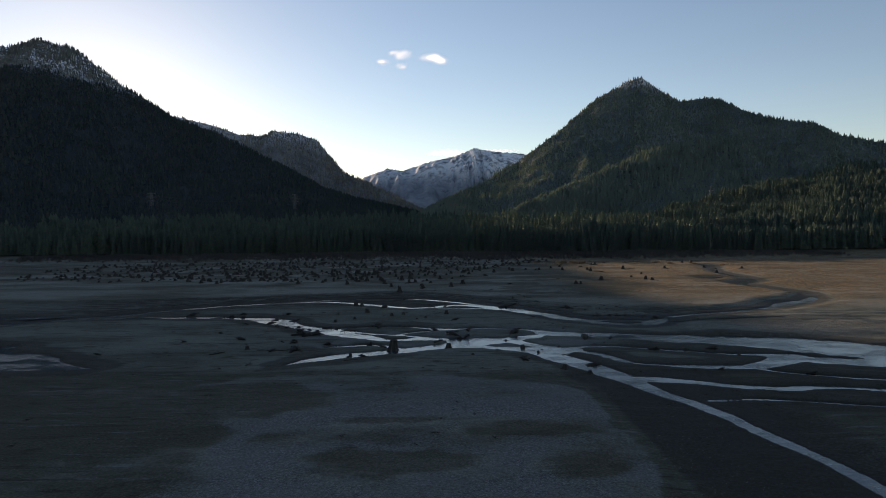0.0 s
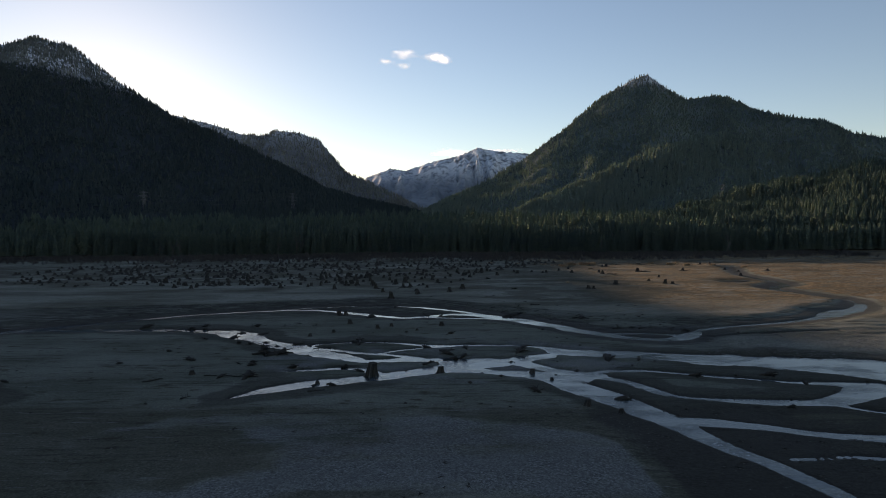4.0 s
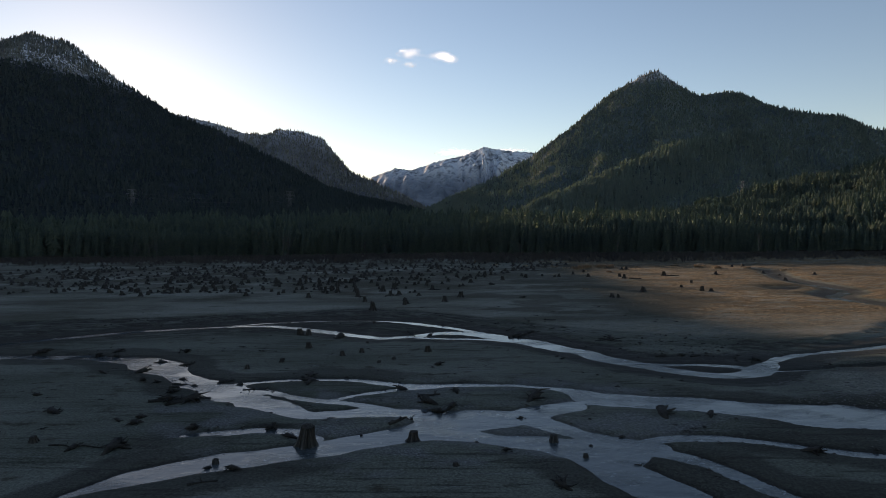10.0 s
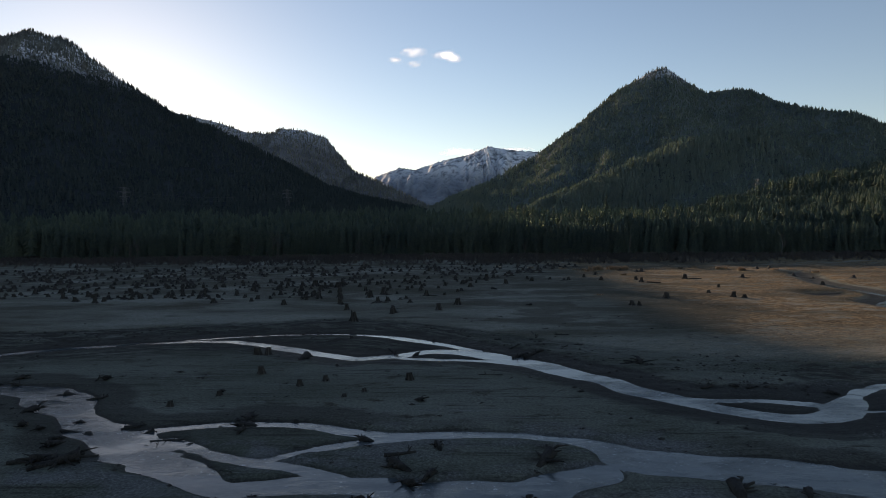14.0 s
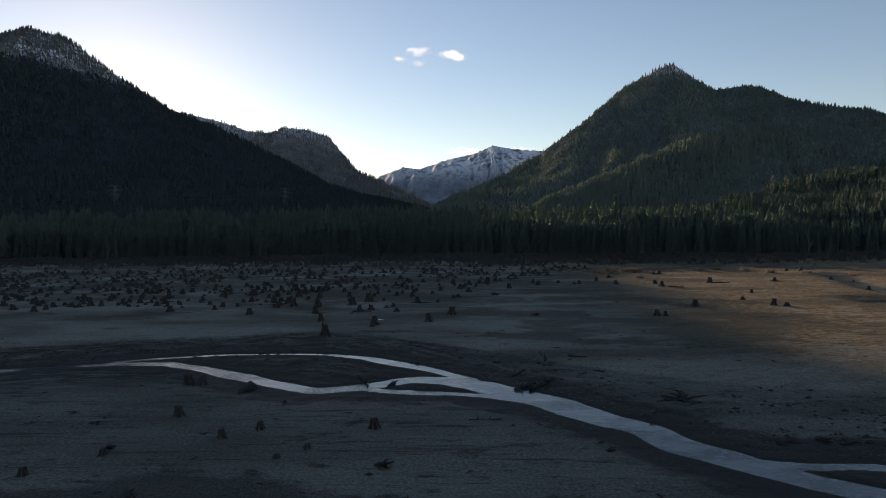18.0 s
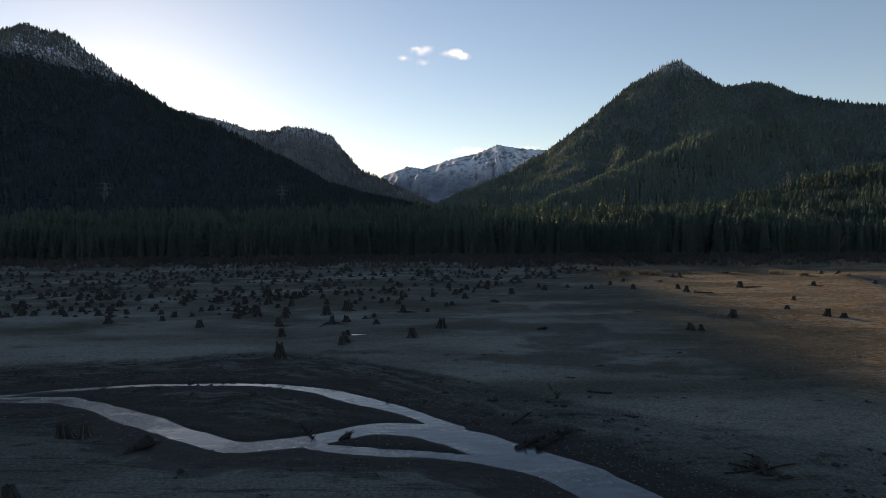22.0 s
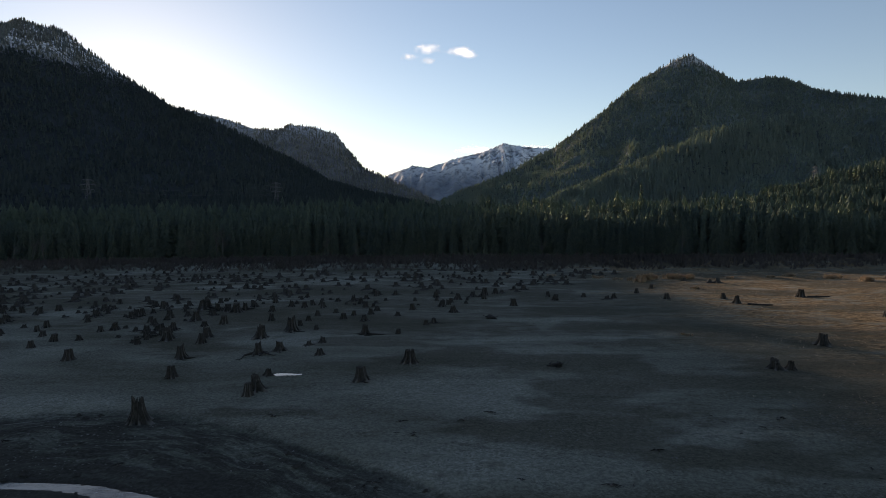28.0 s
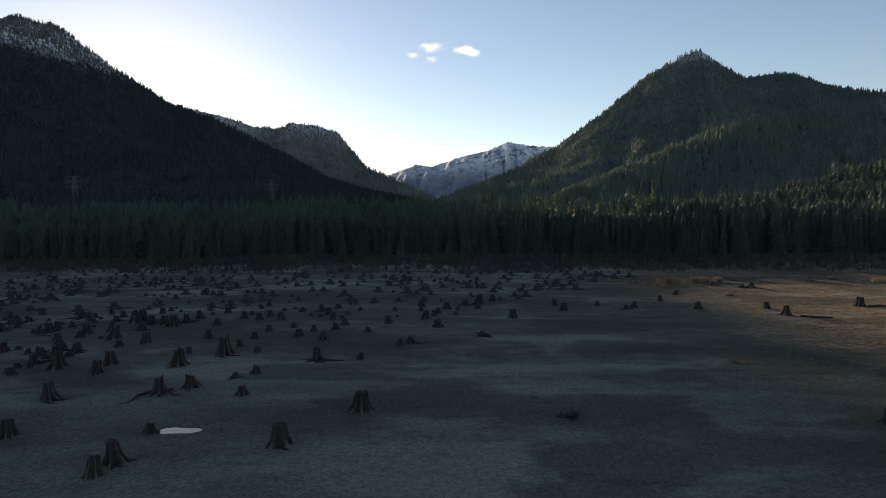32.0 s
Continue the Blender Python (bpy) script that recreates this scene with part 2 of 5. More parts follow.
    relief(n, k, b, sum_of(n, k, "ADD", fine, sum_of(n, k, "MULTIPLY", mid, 2.0)), 1.0, 0.09)
    return m


def make_water(name, low, high, ripple, foam_glint_share):
    m, n, k, b = shader(name, 0.1, 0, 0.6)
    at = place_of(n)
    b.inputs["IOR"].default_value = 1.33
    silt = ramp(n, k, noise_node(n, k, at, 0.45, 6, 0.7, (0.7, 1.8, 1)), [(0.35, (0.034, 0.047, 0.054)), (0.68, (0.088, 0.102, 0.107))])
    # riffles stand in patches, slack water between them lies flat
    riffle = step_map(n, k, noise_node(n, k, at, 0.16, 4, 0.6, (0.7, 1.3, 1)), 0.42, 0.62)
    fine = noise_node(n, k, at, 2.2, 6, 0.78, (0.75, 1.2, 1))
    # broken white water where it runs fast over stones; riffle glints painted in with it
    foam_glint = sum_of(n, k, "MULTIPLY", step_map(n, k, fine, 0.56, 0.68), sum_of(n, k, "MULTIPLY", riffle, foam_glint_share))
    k.new(blend(n, k, foam_glint, silt, (0.50, 0.54, 0.57)), b.inputs["Base Color"])
    wave = sum_of(n, k, "MULTIPLY", fine, sum_of(n, k, "ADD", sum_of(n, k, "MULTIPLY", riffle, 0.85), 0.15))
    wave = sum_of(n, k, "ADD", wave, sum_of(n, k, "MULTIPLY", noise_node(n, k, at, 0.5, 4, 0.6, (0.6, 1.6, 1)), 0.6))
    relief(n, k, b, wave, ripple, 0.05)
    k.new(ramp(n, k, riffle, [(0.0, (low, low, low)), (1.0, (high, high, high))]), b.inputs["Roughness"])
    return m


def make_foliage(name, dark, light, through_light=(1.5, 1.45, 0.85), thin=0.45, stand=0.02):
    """Needles or twigs: tone varies from tree to tree and from stand to stand; thin ones let the sun through."""
    m, n, k, b = shader(name, 0.95, 0, 0.04)
    geo = n.new("ShaderNodeNewGeometry")
    obj = n.new("ShaderNodeObjectInfo")
    r = sum_of(n, k, "FRACT", sum_of(n, k, "ADD", geo.outputs["Random Per Island"], obj.outputs["Random"]), 0.0)
    tree = noise_node(n, k, geo.outputs["Position"], 0.16, 2, 0.5)
    group = noise_node(n, k, geo.outputs["Position"], stand, 4, 0.6)
    tone = sum_of(n, k, "ADD", sum_of(n, k, "MULTIPLY", r, 0.30), sum_of(n, k, "MULTIPLY", tree, 0.35))
    tone = sum_of(n, k, "ADD", tone, sum_of(n, k, "MULTIPLY", group, 0.75))
    c = ramp(n, k, tone, [(0.42, dark), (0.70, tuple((a + e) / 2 for a, e in zip(dark, light))), (1.0, light)])
    c = blend(n, k, 0.35, c, ramp(n, k, noise_node(n, k, geo.outputs["Position"], 1.1, 4, 0.7), [(0.3, (0.25, 0.25, 0.25)), (0.7, (0.75, 0.75, 0.75))]), "OVERLAY")
    k.new(c, b.inputs["Base Color"])
    t = n.new("ShaderNodeBsdfTranslucent")
    k.new(blend(n, k, 1.0, c, through_light, "MULTIPLY"), t.inputs["Color"])
    mx = n.new("ShaderNodeMixShader")
    mx.inputs[0].default_value = thin
    k.new(b.outputs[0], mx.inputs[1])
    k.new(t.outputs[0], mx.inputs[2])
    k.new(mx.outputs[0], n["Material Output"].inputs["Surface"])
    return m


def make_slope(name, low, high, snow_from, snow_to, rock=(0.12, 0.12, 0.125), grain=0.09, rough=0.9):
    """Forest floor and rock of a mountain side, with snow lying on its upper part."""
    m, n, k, b = shader(name, 0.95, 0, 0.1)
    at = place_of(n)
    xyz = n.new("ShaderNodeSeparateXYZ")
    k.new(at, xyz.inputs[0])
    big, fine = noise_node(n, k, at, 0.012, 6, 0.65), noise_node(n, k, at, grain, 7, 0.72)
    c = ramp(n, k, big, [(0.35, low), (0.65, high)])
    c = blend(n, k, step_map(n, k, fine, 0.55, 0.70), c, rock)
    height = sum_of(n, k, "ADD", xyz.outputs[2], sum_of(n, k, "MULTIPLY", sum_of(n, k, "SUBTRACT", fine, 0.5), 260.0))
    snow = sum_of(n, k, "MULTIPLY", step_map(n, k, height, snow_from, snow_to), step_map(n, k, fine, 0.62, 0.42))
    k.new(blend(n, k, snow, c, (0.78, 0.80, 0.84)), b.inputs["Base Color"])
    relief(n, k, b, fine, rough, 6.0)
    return m


def make_wood(name, dark, light, scale=3.0, edge_glint=0.0):
    m, n, k, b = shader(name, 0.85, 0, 0.2)
    tex = n.new("ShaderNodeTexCoord").outputs["Object"]
    grain = noise_node(n, k, tex, scale, 6, 0.7, (3.0, 3.0, 0.35))
    blot = noise_node(n, k, tex, 0.9, 4, 0.6)
    obj = n.new("ShaderNodeObjectInfo")
    c = ramp(n, k, grain, [(0.3, dark), (0.72, light)])
    c = blend(n, k, step_map(n, k, blot, 0.45, 0.7), c, tuple(0.45 * v for v in dark))
    c = blend(n, k, sum_of(n, k, "MULTIPLY", obj.outputs["Random"], 0.2), c, light)
    k.new(c, b.inputs["Base Color"])
    # convex edges lightened: the sky's highlights on ridges put into the colour
    if edge_glint:
        edge = n.new("ShaderNodeNewGeometry").outputs["Pointiness"]
        c = blend(n, k, sum_of(n, k, "MULTIPLY", step_map(n, k, edge, 0.505, 0.57), edge_glint), c, tuple(2.4 * v for v in light))
        k.new(c, b.inputs["Base Color"])
    relief(n, k, b, grain, 0.9, 0.05)
    return m


def make_plain(name, colour, rough=0.8, metal=0.0, scale=2.0):
    m, n, k, b = shader(name, rough, metal, 0.3)
    f = noise_node(n, k, place_of(n), scale, 5, 0.65)
    k.new(ramp(n, k, f, [(0.3, tuple(0.6 * v for v in colour)), (0.7, tuple(min(1, 1.25 * v) for v in colour))]), b.inputs["Base Color"])
    return m


GROUND = make_ground()
WATER = make_water("stream_water", 0.03, 0.07, 0.85, 0.75)
STILL_WATER = make_water("still_water", 0.02, 0.05, 0.02, 0.0)
# CROWN and CROWN_FAR lean to blue: some haze put into the needle colour
CROWN = make_foliage("conifer_needles", (0.068, 0.095, 0.096), (0.122, 0.150, 0.120), (1.7, 1.7, 1.25), 0.5)
CROWN_FAR = make_foliage("hazed_far_needles", (0.054, 0.072, 0.082), (0.078, 0.098, 0.102))
# peak needles paled and blued: sunlit haze put into the colour
CROWN_PEAK = make_foliage("hazed_hillside_needles", (0.150, 0.192, 0.198), (0.210, 0.245, 0.222), (1.7, 1.6, 1.15), 0.55, 0.012)
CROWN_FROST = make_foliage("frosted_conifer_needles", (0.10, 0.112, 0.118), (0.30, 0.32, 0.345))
# far hill needles greyed and lightened: haze put into the colour
CROWN_HAZE = make_foliage("haze_paled_needles", (0.15, 0.155, 0.16), (0.30, 0.30, 0.30))
SHRUB = make_foliage("bare_willow_twigs", (0.070, 0.065, 0.066), (0.140, 0.126, 0.118), (1.0, 1.0, 1.0))
STRAW = make_foliage("dry_tall_grass", (0.28, 0.21, 0.145), (0.48, 0.39, 0.29), (1.0, 1.0, 1.0))
BARK = make_wood("conifer_bark", (0.030, 0.025, 0.021), (0.085, 0.070, 0.055))
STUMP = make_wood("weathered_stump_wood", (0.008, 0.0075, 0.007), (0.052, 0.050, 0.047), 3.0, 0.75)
# paler than STUMP: the lower contrast at distance put into the colour
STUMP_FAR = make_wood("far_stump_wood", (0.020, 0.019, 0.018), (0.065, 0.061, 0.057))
STUMP_TOP = make_wood("cut_stump_top", (0.020, 0.018, 0.017), (0.085, 0.080, 0.074), 6.0)
PALE = make_wood("pale_bare_limbs", (0.06, 0.056, 0.052), (0.13, 0.125, 0.12))
CLOD = make_plain("damp_silt_clods", (0.030, 0.028, 0.025), 0.9, 0, 2.5)
STONE = make_plain("river_stone", (0.125, 0.122, 0.116), 0.85, 0, 2.5)
STEEL = make_plain("galvanised_steel", (0.17, 0.17, 0.17), 0.6, 0.1, 0.5)
# both floors set darker than their needles: shade between trees put into colour
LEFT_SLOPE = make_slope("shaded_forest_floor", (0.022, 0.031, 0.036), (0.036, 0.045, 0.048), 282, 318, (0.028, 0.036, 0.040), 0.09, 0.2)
RIGHT_SLOPE = make_slope("shaded_peak_floor", (0.070, 0.092, 0.092), (0.110, 0.130, 0.115), 305, 350, (0.085, 0.105, 0.105), 0.09, 0.25)
# hill floor and snow ridge rock paled for distance: haze put into the colour
HILL_SLOPE = make_slope("hazed_hill_floor", (0.11, 0.11, 0.11), (0.20, 0.20, 0.20), 230, 380)
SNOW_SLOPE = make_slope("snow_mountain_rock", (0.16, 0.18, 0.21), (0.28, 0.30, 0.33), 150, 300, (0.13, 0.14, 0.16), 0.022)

# ---------------------------------------------------------------- the lakebed: streams cut into one sheet
# each stream: water level and rows of x, y, half width
STREAMS = {
    "far": (-1.0, [(-150, 120, 1.8), (-105, 146, 1.8), (-82, 161, 1.7), (-62, 174.5, 1.6), (-45, 179.8, 1.3), (-34, 180.5, 1.7), (-25, 176.4, 2.0), (-16, 171.4, 2.0), (-8.5, 167.2, 1.7), (-2, 169.3, 1.8), (3, 172, 2.2),
                   (8.5, 170.5, 3.1), (14, 166.8, 3.2), (20, 161.5, 3.3), (25.5, 155, 3.5), (29.5, 149.6, 2.9), (34, 144.8, 2.4), (38.5, 140.8, 2.2), (43.5, 138.6, 1.9), (49, 140.2, 2.8), (53.5, 145, 2.2)]),
    "far_loop": (-1.0, [(-42, 182, 0.8), (-30, 186, 0.75), (-15, 187, 0.75), (-6, 184.5, 1.5), (-0.5, 180.5, 1.8), (5, 177, 1.4), (10, 172, 1.5)]),
    "far_side": (-1.0, [(-2, 167.5, 0.8), (4, 166, 1.1), (10, 165.5, 0.9), (17, 163.0, 1.2)]),
    "far_split": (-1.0, [(33, 146.3, 1.0), (38, 145.2, 0.9), (43, 145.2, 0.9), (48, 143.6, 1.4)]),
    "meadow": (-0.97, [(49, 141.5, 2.0), (54, 146, 1.6), (60, 150.5, 1.2), (75, 155.5, 0.9), (88, 161.5, 1.6), (98, 169, 3.4), (107, 175, 2.6), (116, 188, 1.0), (113, 203, 1.0), (110, 220, 2.2), (121, 233, 2.0), (124, 270, 0.9), (135, 300, 0.8)]),
    "bar_seep": (-0.97, [(52, 141, 0.5), (60, 141.5, 0.4), (70, 143.5, 0.5), (82, 145, 0.3)]),
    "middle": (-0.6, [(-170, 158, 1.5), (-120, 154, 1.5), (-97, 151, 1.5), (-84, 150.5, 1.5), (-66, 150.6, 1.3), (-52, 149.6, 1.5), (-46, 148, 2.2), (-40, 143.5, 3.0), (-34.5, 138.5, 1.8), (-29.5, 133.8, 2.4), (-25, 130.2, 2.8), (-21.5, 128, 2.9),
                      (-18, 125.6, 2.6), (-13, 121.4, 1.3), (-9, 120.9, 1.2), (-4.4, 121.5, 1.4), (0.4, 120.8, 1.8), (5.2, 119.0, 3.4), (9.8, 119.4, 3.0), (14.2, 121.2, 2.0), (19, 123.4, 1.6)]),
    "middle_upper": (-0.6, [(-27.5, 132, 0.9), (-24, 134.3, 0.9), (-18.5, 135.6, 0.85), (-11.8, 135.9, 0.8), (-7.3, 135.2, 0.9), (-2.7, 133.4, 1.1), (2.3, 132.5, 1.0), (8, 132.7, 1.0), (14, 132.2, 0.9), (19, 130.4, 1.2), (22.5, 127, 2.8),
                            (26, 125.6, 3.3), (30.5, 124.5, 3.2), (36, 123, 3.2), (41, 121.2, 3.6), (46, 119.7, 4.2), (54, 118, 4.8), (61, 116, 6.2), (67, 113, 7.5), (74, 109, 8.5), (100, 98, 9), (150, 77, 9)]),
    "cross": (-0.6, [(-20.8, 131.4, 1.1), (-16.2, 128.2, 1.3), (-11.7, 126.3, 1.1), (-7.4, 125.0, 1.0), (-3.0, 122.8, 1.1)]),
    "cross_fork": (-0.6, [(-10.4, 126.4, 0.8), (-6.8, 128.8, 0.95), (-2.4, 130.8, 0.95), (2.6, 132, 0.9)]),
    "near": (-0.6, [(-27, 100.2, 0.3), (-25.5, 101.6, 0.7), (-22, 104.6, 1.3), (-17, 107.2, 1.5), (-13.9, 108.4, 1.5), (-10.6, 109.9, 1.5), (-6.8, 111.2, 1.7), (-3.1, 113.1, 1.6), (0, 114.8, 2.1), (3.5, 116.4, 2.8)]),
    "near_side": (-0.6, [(-23, 114.3, 0.35), (-18.8, 115.3, 0.75), (-15.8, 116.1, 0.8), (-12.0, 115.4, 0.8), (-9, 113.4, 0.8)]),
    "south": (-0.6, [(4.5, 114.6, 1.3), (9.4, 113.2, 1.3), (12.9, 112.3, 1.9), (15.6, 111, 2.2), (18.2, 110.2, 2.6), (21, 109, 2.2)]),
    "link": (-0.6, [(13.5, 119, 1.9), (16.2, 116.3, 1.5), (19, 114.1, 1.0), (22, 112.5, 0.9), (25, 110.8, 0.9)]),
    "outlet": (-0.6, [(17.5, 111, 2.6), (18.8, 106, 2.6), (21.5, 102.5, 2.8), (24.2, 98, 2.7), (26.3, 93.3, 2.2), (28, 89.1, 1.8), (29.5, 85.1, 1.5), (30.8, 81.4, 1.15), (32.7, 78.3, 0.9), (34.2, 74.1, 0.95), (35.4, 69.5, 0.95), (36.5, 66, 0.95), (37.7, 61.7, 0.9), (38.6, 57, 0.95), (39.6, 50, 1.1), (42, 30, 1.4), (44, -20, 1.4)]),
    "braid_a": (-0.6, [(21, 110.5, 1.2), (25, 109.3, 1.4), (28.0, 106.4, 1.5), (30.2, 102.2, 1.6), (33, 99.8, 1.2), (37, 98.6, 1.1), (41, 97.4, 1.3), (46, 96.8, 1.6), (51, 97, 2.0), (56, 99.5, 2.6), (62, 102, 3.4), (80, 95, 4.0), (110, 82, 4.0)]),
    "braid_top": (-0.6, [(22, 111.5, 0.6), (27, 113.2, 1.0), (32, 112.8, 1.1), (38, 111, 0.8), (42, 109, 0.9), (46, 108, 0.9), (51, 106.3, 1.0), (56, 105, 1.4), (62, 104, 2.2)]),
    "braid_low": (-0.6, [(50, 96.5, 0.6), (53, 93.5, 0.8), (56.5, 91.8, 0.8), (60, 90.3, 0.8), (75, 86, 0.8)]),
    "braid_b": (-0.6, [(25.5, 94.5, 1.5), (28.3, 90.4, 1.6), (32, 89.6, 1.7), (35.5, 88.7, 1.3), (39, 87.4, 0.95), (42, 85.8, 1.0), (46, 84.5, 1.2), (50, 84, 1.3), (56, 84.6, 1.1), (75, 80, 1.2)]),
    "braid_d": (-0.6, [(35, 79.0, 0.2), (37, 79.1, 0.35), (41.1, 79.4, 0.35), (43.4, 79.0, 0.5), (46.9, 78.4, 0.35), (50.2, 77.6, 0.5), (60, 75, 0.5), (75, 70, 0.5)]),
    "pool_left": (-0.6, [(-115, 113, 11), (-90, 107.5, 12), (-78, 105, 8.5), (-70, 101.8, 5.0), (-64, 99.8, 2.5), (-59, 98.4, 0.8)]),
    "puddle": (-0.05, [(-7.6, 212.9, 0.50), (-6.7, 213.3, 0.58), (-5.8, 213.15, 0.45), (-4.9, 213.45, 0.52), (-4.0, 213.7, 0.25)]),
    "rill": (0.0, [(-104, 222, 0.5), (-98.9, 226.2, 0.5), (-94.7, 231.6, 0.5), (-88.9, 234.5, 0.4), (-84, 242, 0.4), (-79, 249, 0.45), (-73, 255, 0.4), (-66, 259, 0.2)]),
    "puddle_plain": (-0.05, [(-116, 194, 0.6), (-112, 196, 0.8), (-109, 198.5, 0.5)]),
}
LINES = {}
for name, (level, rows) in STREAMS.items():
    line = spline(rows, 0.6) * [1, 1, {"near": 1.3, "near_side": 1.2, "middle": 1.15, "south": 1.15, "link": 1.15, "middle_upper": 0.94, "outlet": 0.94}.get(name, 0.66 if name.startswith("far") else 0.82)]
    d = np.gradient(line[:, :2], axis=0)
    d /= np.linalg.norm(d, axis=1)[:, None] + 1e-9
    sway = (0.25 + 0.35 * np.clip(line[:, 2], 0, 1.5)) * fbm(line[:, 0] / 5.5, line[:, 1] / 5.5, 2, 29) * (0.0 if "puddle" in name else 1.0)
    line[:, :2] += np.stack([-d[:, 1], d[:, 0]], -1) * sway[:, None]
    LINES[name] = (level, line)


LIP_X = [-160, -68, -55, -46, -32, -22, -12, -2, 9, 15, 22, 30, 39, 60, 100]
LIP_Y = [176, 187.5, 190, 193.5, 196, 199.8, 199.5, 195, 188, 183, 177.5, 172.5, 168, 160, 152]


def beyond_lip(x, y):
    """Metres beyond the ragged edge of the high plain above the far stream."""
    return y - np.interp(x, LIP_X, LIP_Y) + 1.3 * fbm(x / 6, y / 6, 4, 5)


def plain(x, y):
    """The bed before the streams cut it."""
    north = beyond_lip(x, y)
    soft = 0.7 + 3.5 * smooth(14, 40, x)
    z = -0.30 + 0.32 * smooth(-1, 1, north / soft) + 0.16 * smooth(-8, 10, north)
    shelf = smooth(1.0, -1.0, north) * smooth(-26, -16, north) * smooth(-120, -80, x)
    z = z + shelf * (0.10 * np.sin(1.5 * north + 3.0 * fbm(x / 12, y / 12, 3, 63)) + 0.16 * fbm(x / 4.5, y / 1.6, 4, 65))
    z = z + (0.09 + 0.17 * smooth(195, 215, y)) * fbm(x / 14, y / 9, 4, 11) + 0.07 * fbm(x / 2.6, y / 1.5, 4, 23)
    z = z + 0.50 * smooth(94, 80, y + 8 * fbm(x / 14, y / 14, 2, 7)) * smooth(-45, -5, x) * smooth(25, 14, x + 0.1 * (y - 75))
    z = z - 0.24 * smooth(14, 22, x) * smooth(46, 38, x) * smooth(98, 90, y) * smooth(20, 40, y)            # sand bar in front
    z = z + 0.50 * smooth(50, 58, x) * smooth(120, 126, y) * smooth(140, 135, y)           # gravel bar
    z = z + 0.13 * fbm(x / 3.4, y / 1.5, 4, 87) * smooth(4, 18, x) * smooth(75, 55, x) * smooth(150, 160, y) * smooth(200, 186, y)
    z = z + 0.45 * fbm(x / 22, y / 16, 3, 31) * smooth(240, 330, y)
    shore = 384 - 10 * smooth(-60, -200, x) - 12 * smooth(90, 220, x) + 4 * fbm(x / 40, y / 40, 2, 3)
    z = z + 1.3 * smooth(shore - 40, shore, y) + 0.022 * np.clip(y - shore, 0, 500) + 0.002 * np.clip(y - 900, 0, 4000)
    z = np.maximum(z, -0.51 + 0.02 * fbm(x / 3, y / 3, 2, 43))
    z = z - 0.9 * smooth(1.1, 0.45, np.hypot((x - 105.5) / 8.0, (y - 238.0) / 6.5) + 0.45 * fbm(x / 5, y / 4, 4, 47))      # dark hollow in the meadow
    return z + 2.0 * fbm(x / 60, y / 60, 3, 41) * smooth(395, 460, y)


def bed(x, y):
    """The height of the lakebed with its streams."""
    z = plain(x, y)
    wob = np.clip(1 + 0.32 * fbm(x / 7.0, y / 7.0, 3, 51) + 0.08 * vnoise(x / 2.2, y / 2.2, 57), 0.4, 1.6)
    shoal = 0.45 * np.clip(fbm(x / 6.5, y / 3.2, 4, 71) - 0.24, 0, 1) * smooth(-50, -38, x)
    for name, (level, line) in LINES.items():
        lo, hi = line[:, :2].min(0) - 22, line[:, :2].max(0) + 22
        m = np.flatnonzero((x > lo[0]) & (x < hi[0]) & (y > lo[1]) & (y < hi[1]))
        if not len(m):
            continue
        best, half = np.full(len(m), 1e9), np.ones(len(m))
        wob_m = wob[m] if "puddle" not in name else np.ones(len(m))
        for px, py, w in line:
            d = (x[m] - px) ** 2 + (y[m] - py) ** 2
            near = d < best
            best[near], half[near] = d[near], w
        d = np.sqrt(best) / (np.maximum(half, 0.15) * wob_m)
        out = np.sqrt(best) - half * wob_m
        deep = level - 0.26 * (1 - np.clip(d, 0, 1) ** 2)
        deep = deep + shoal[m] * (0.2 if name.startswith("far") else 1.0) if "pool" not in name and "pud" not in name else deep
        wide = 11.0 if name.startswith("far") else (10.0 if name == "meadow" else 3.2)
        t = np.clip(out / wide, 0, 1)
        t = np.clip(t + 0.03 * np.sin(34 * t + 3 * fbm(x[m] / 9, y[m] / 9, 2, 66)) * np.sin(np.pi * t), 0, 1) if wide > 5 else t
        rise = 0.55 * (1 - (1 - t) ** 2) + 0.45 * smooth(0.25, 0.8, t + 0.10 * fbm(x[m] / 2.5, y[m] / 1.6, 3, 61)) if wide > 5 else 1 - (1 - t) ** 3
        lump = 0.34 * rise * (1 - rise) * (fbm(x[m] / 2.2, y[m] / 1.3, 4, 81) + 0.6 * fbm(x[m] / 6.0, y[m] / 2.0, 3, 83)) if wide > 5 else 0
        bank = level + 0.13 * smooth(0.0, 0.8, out) + (z[m] - level) * rise + lump * 1.6
        z[m] = np.where(d < 1, np.minimum(deep, z[m]), np.minimum(z[m], bank))
    return z


def graded(lo, hi, step, far, grow):
    mid = list(np.arange(lo, hi + step / 2, step))
    s, v, right = step, hi, []
    while v < far:
        s *= grow
        v += s
        right.append(v)
    s, v, left = step, lo, []
    while v > -far:
        s *= grow
        v -= s
        left.append(v)
    return np.array(left[::-1] + mid + right)


def rows_of_y():
    s, v, out = 0.62, 28.0, []
    while v < 345:
        out.append(v)
        v += max(0.5, 0.0058 * v) if not 92 < v < 192 else 0.38
    while v < 4900:
        out.append(v)
        s = max(2.2, 0.0058 * v) if v < 420 else s * 1.12 + 0.3
        v += s
    back, s, v = [], 1.0, 28.0
    while v > -3000:
        s *= 1.25
        v -= s
        back.append(v)
    return np.array(back[::-1] + out)


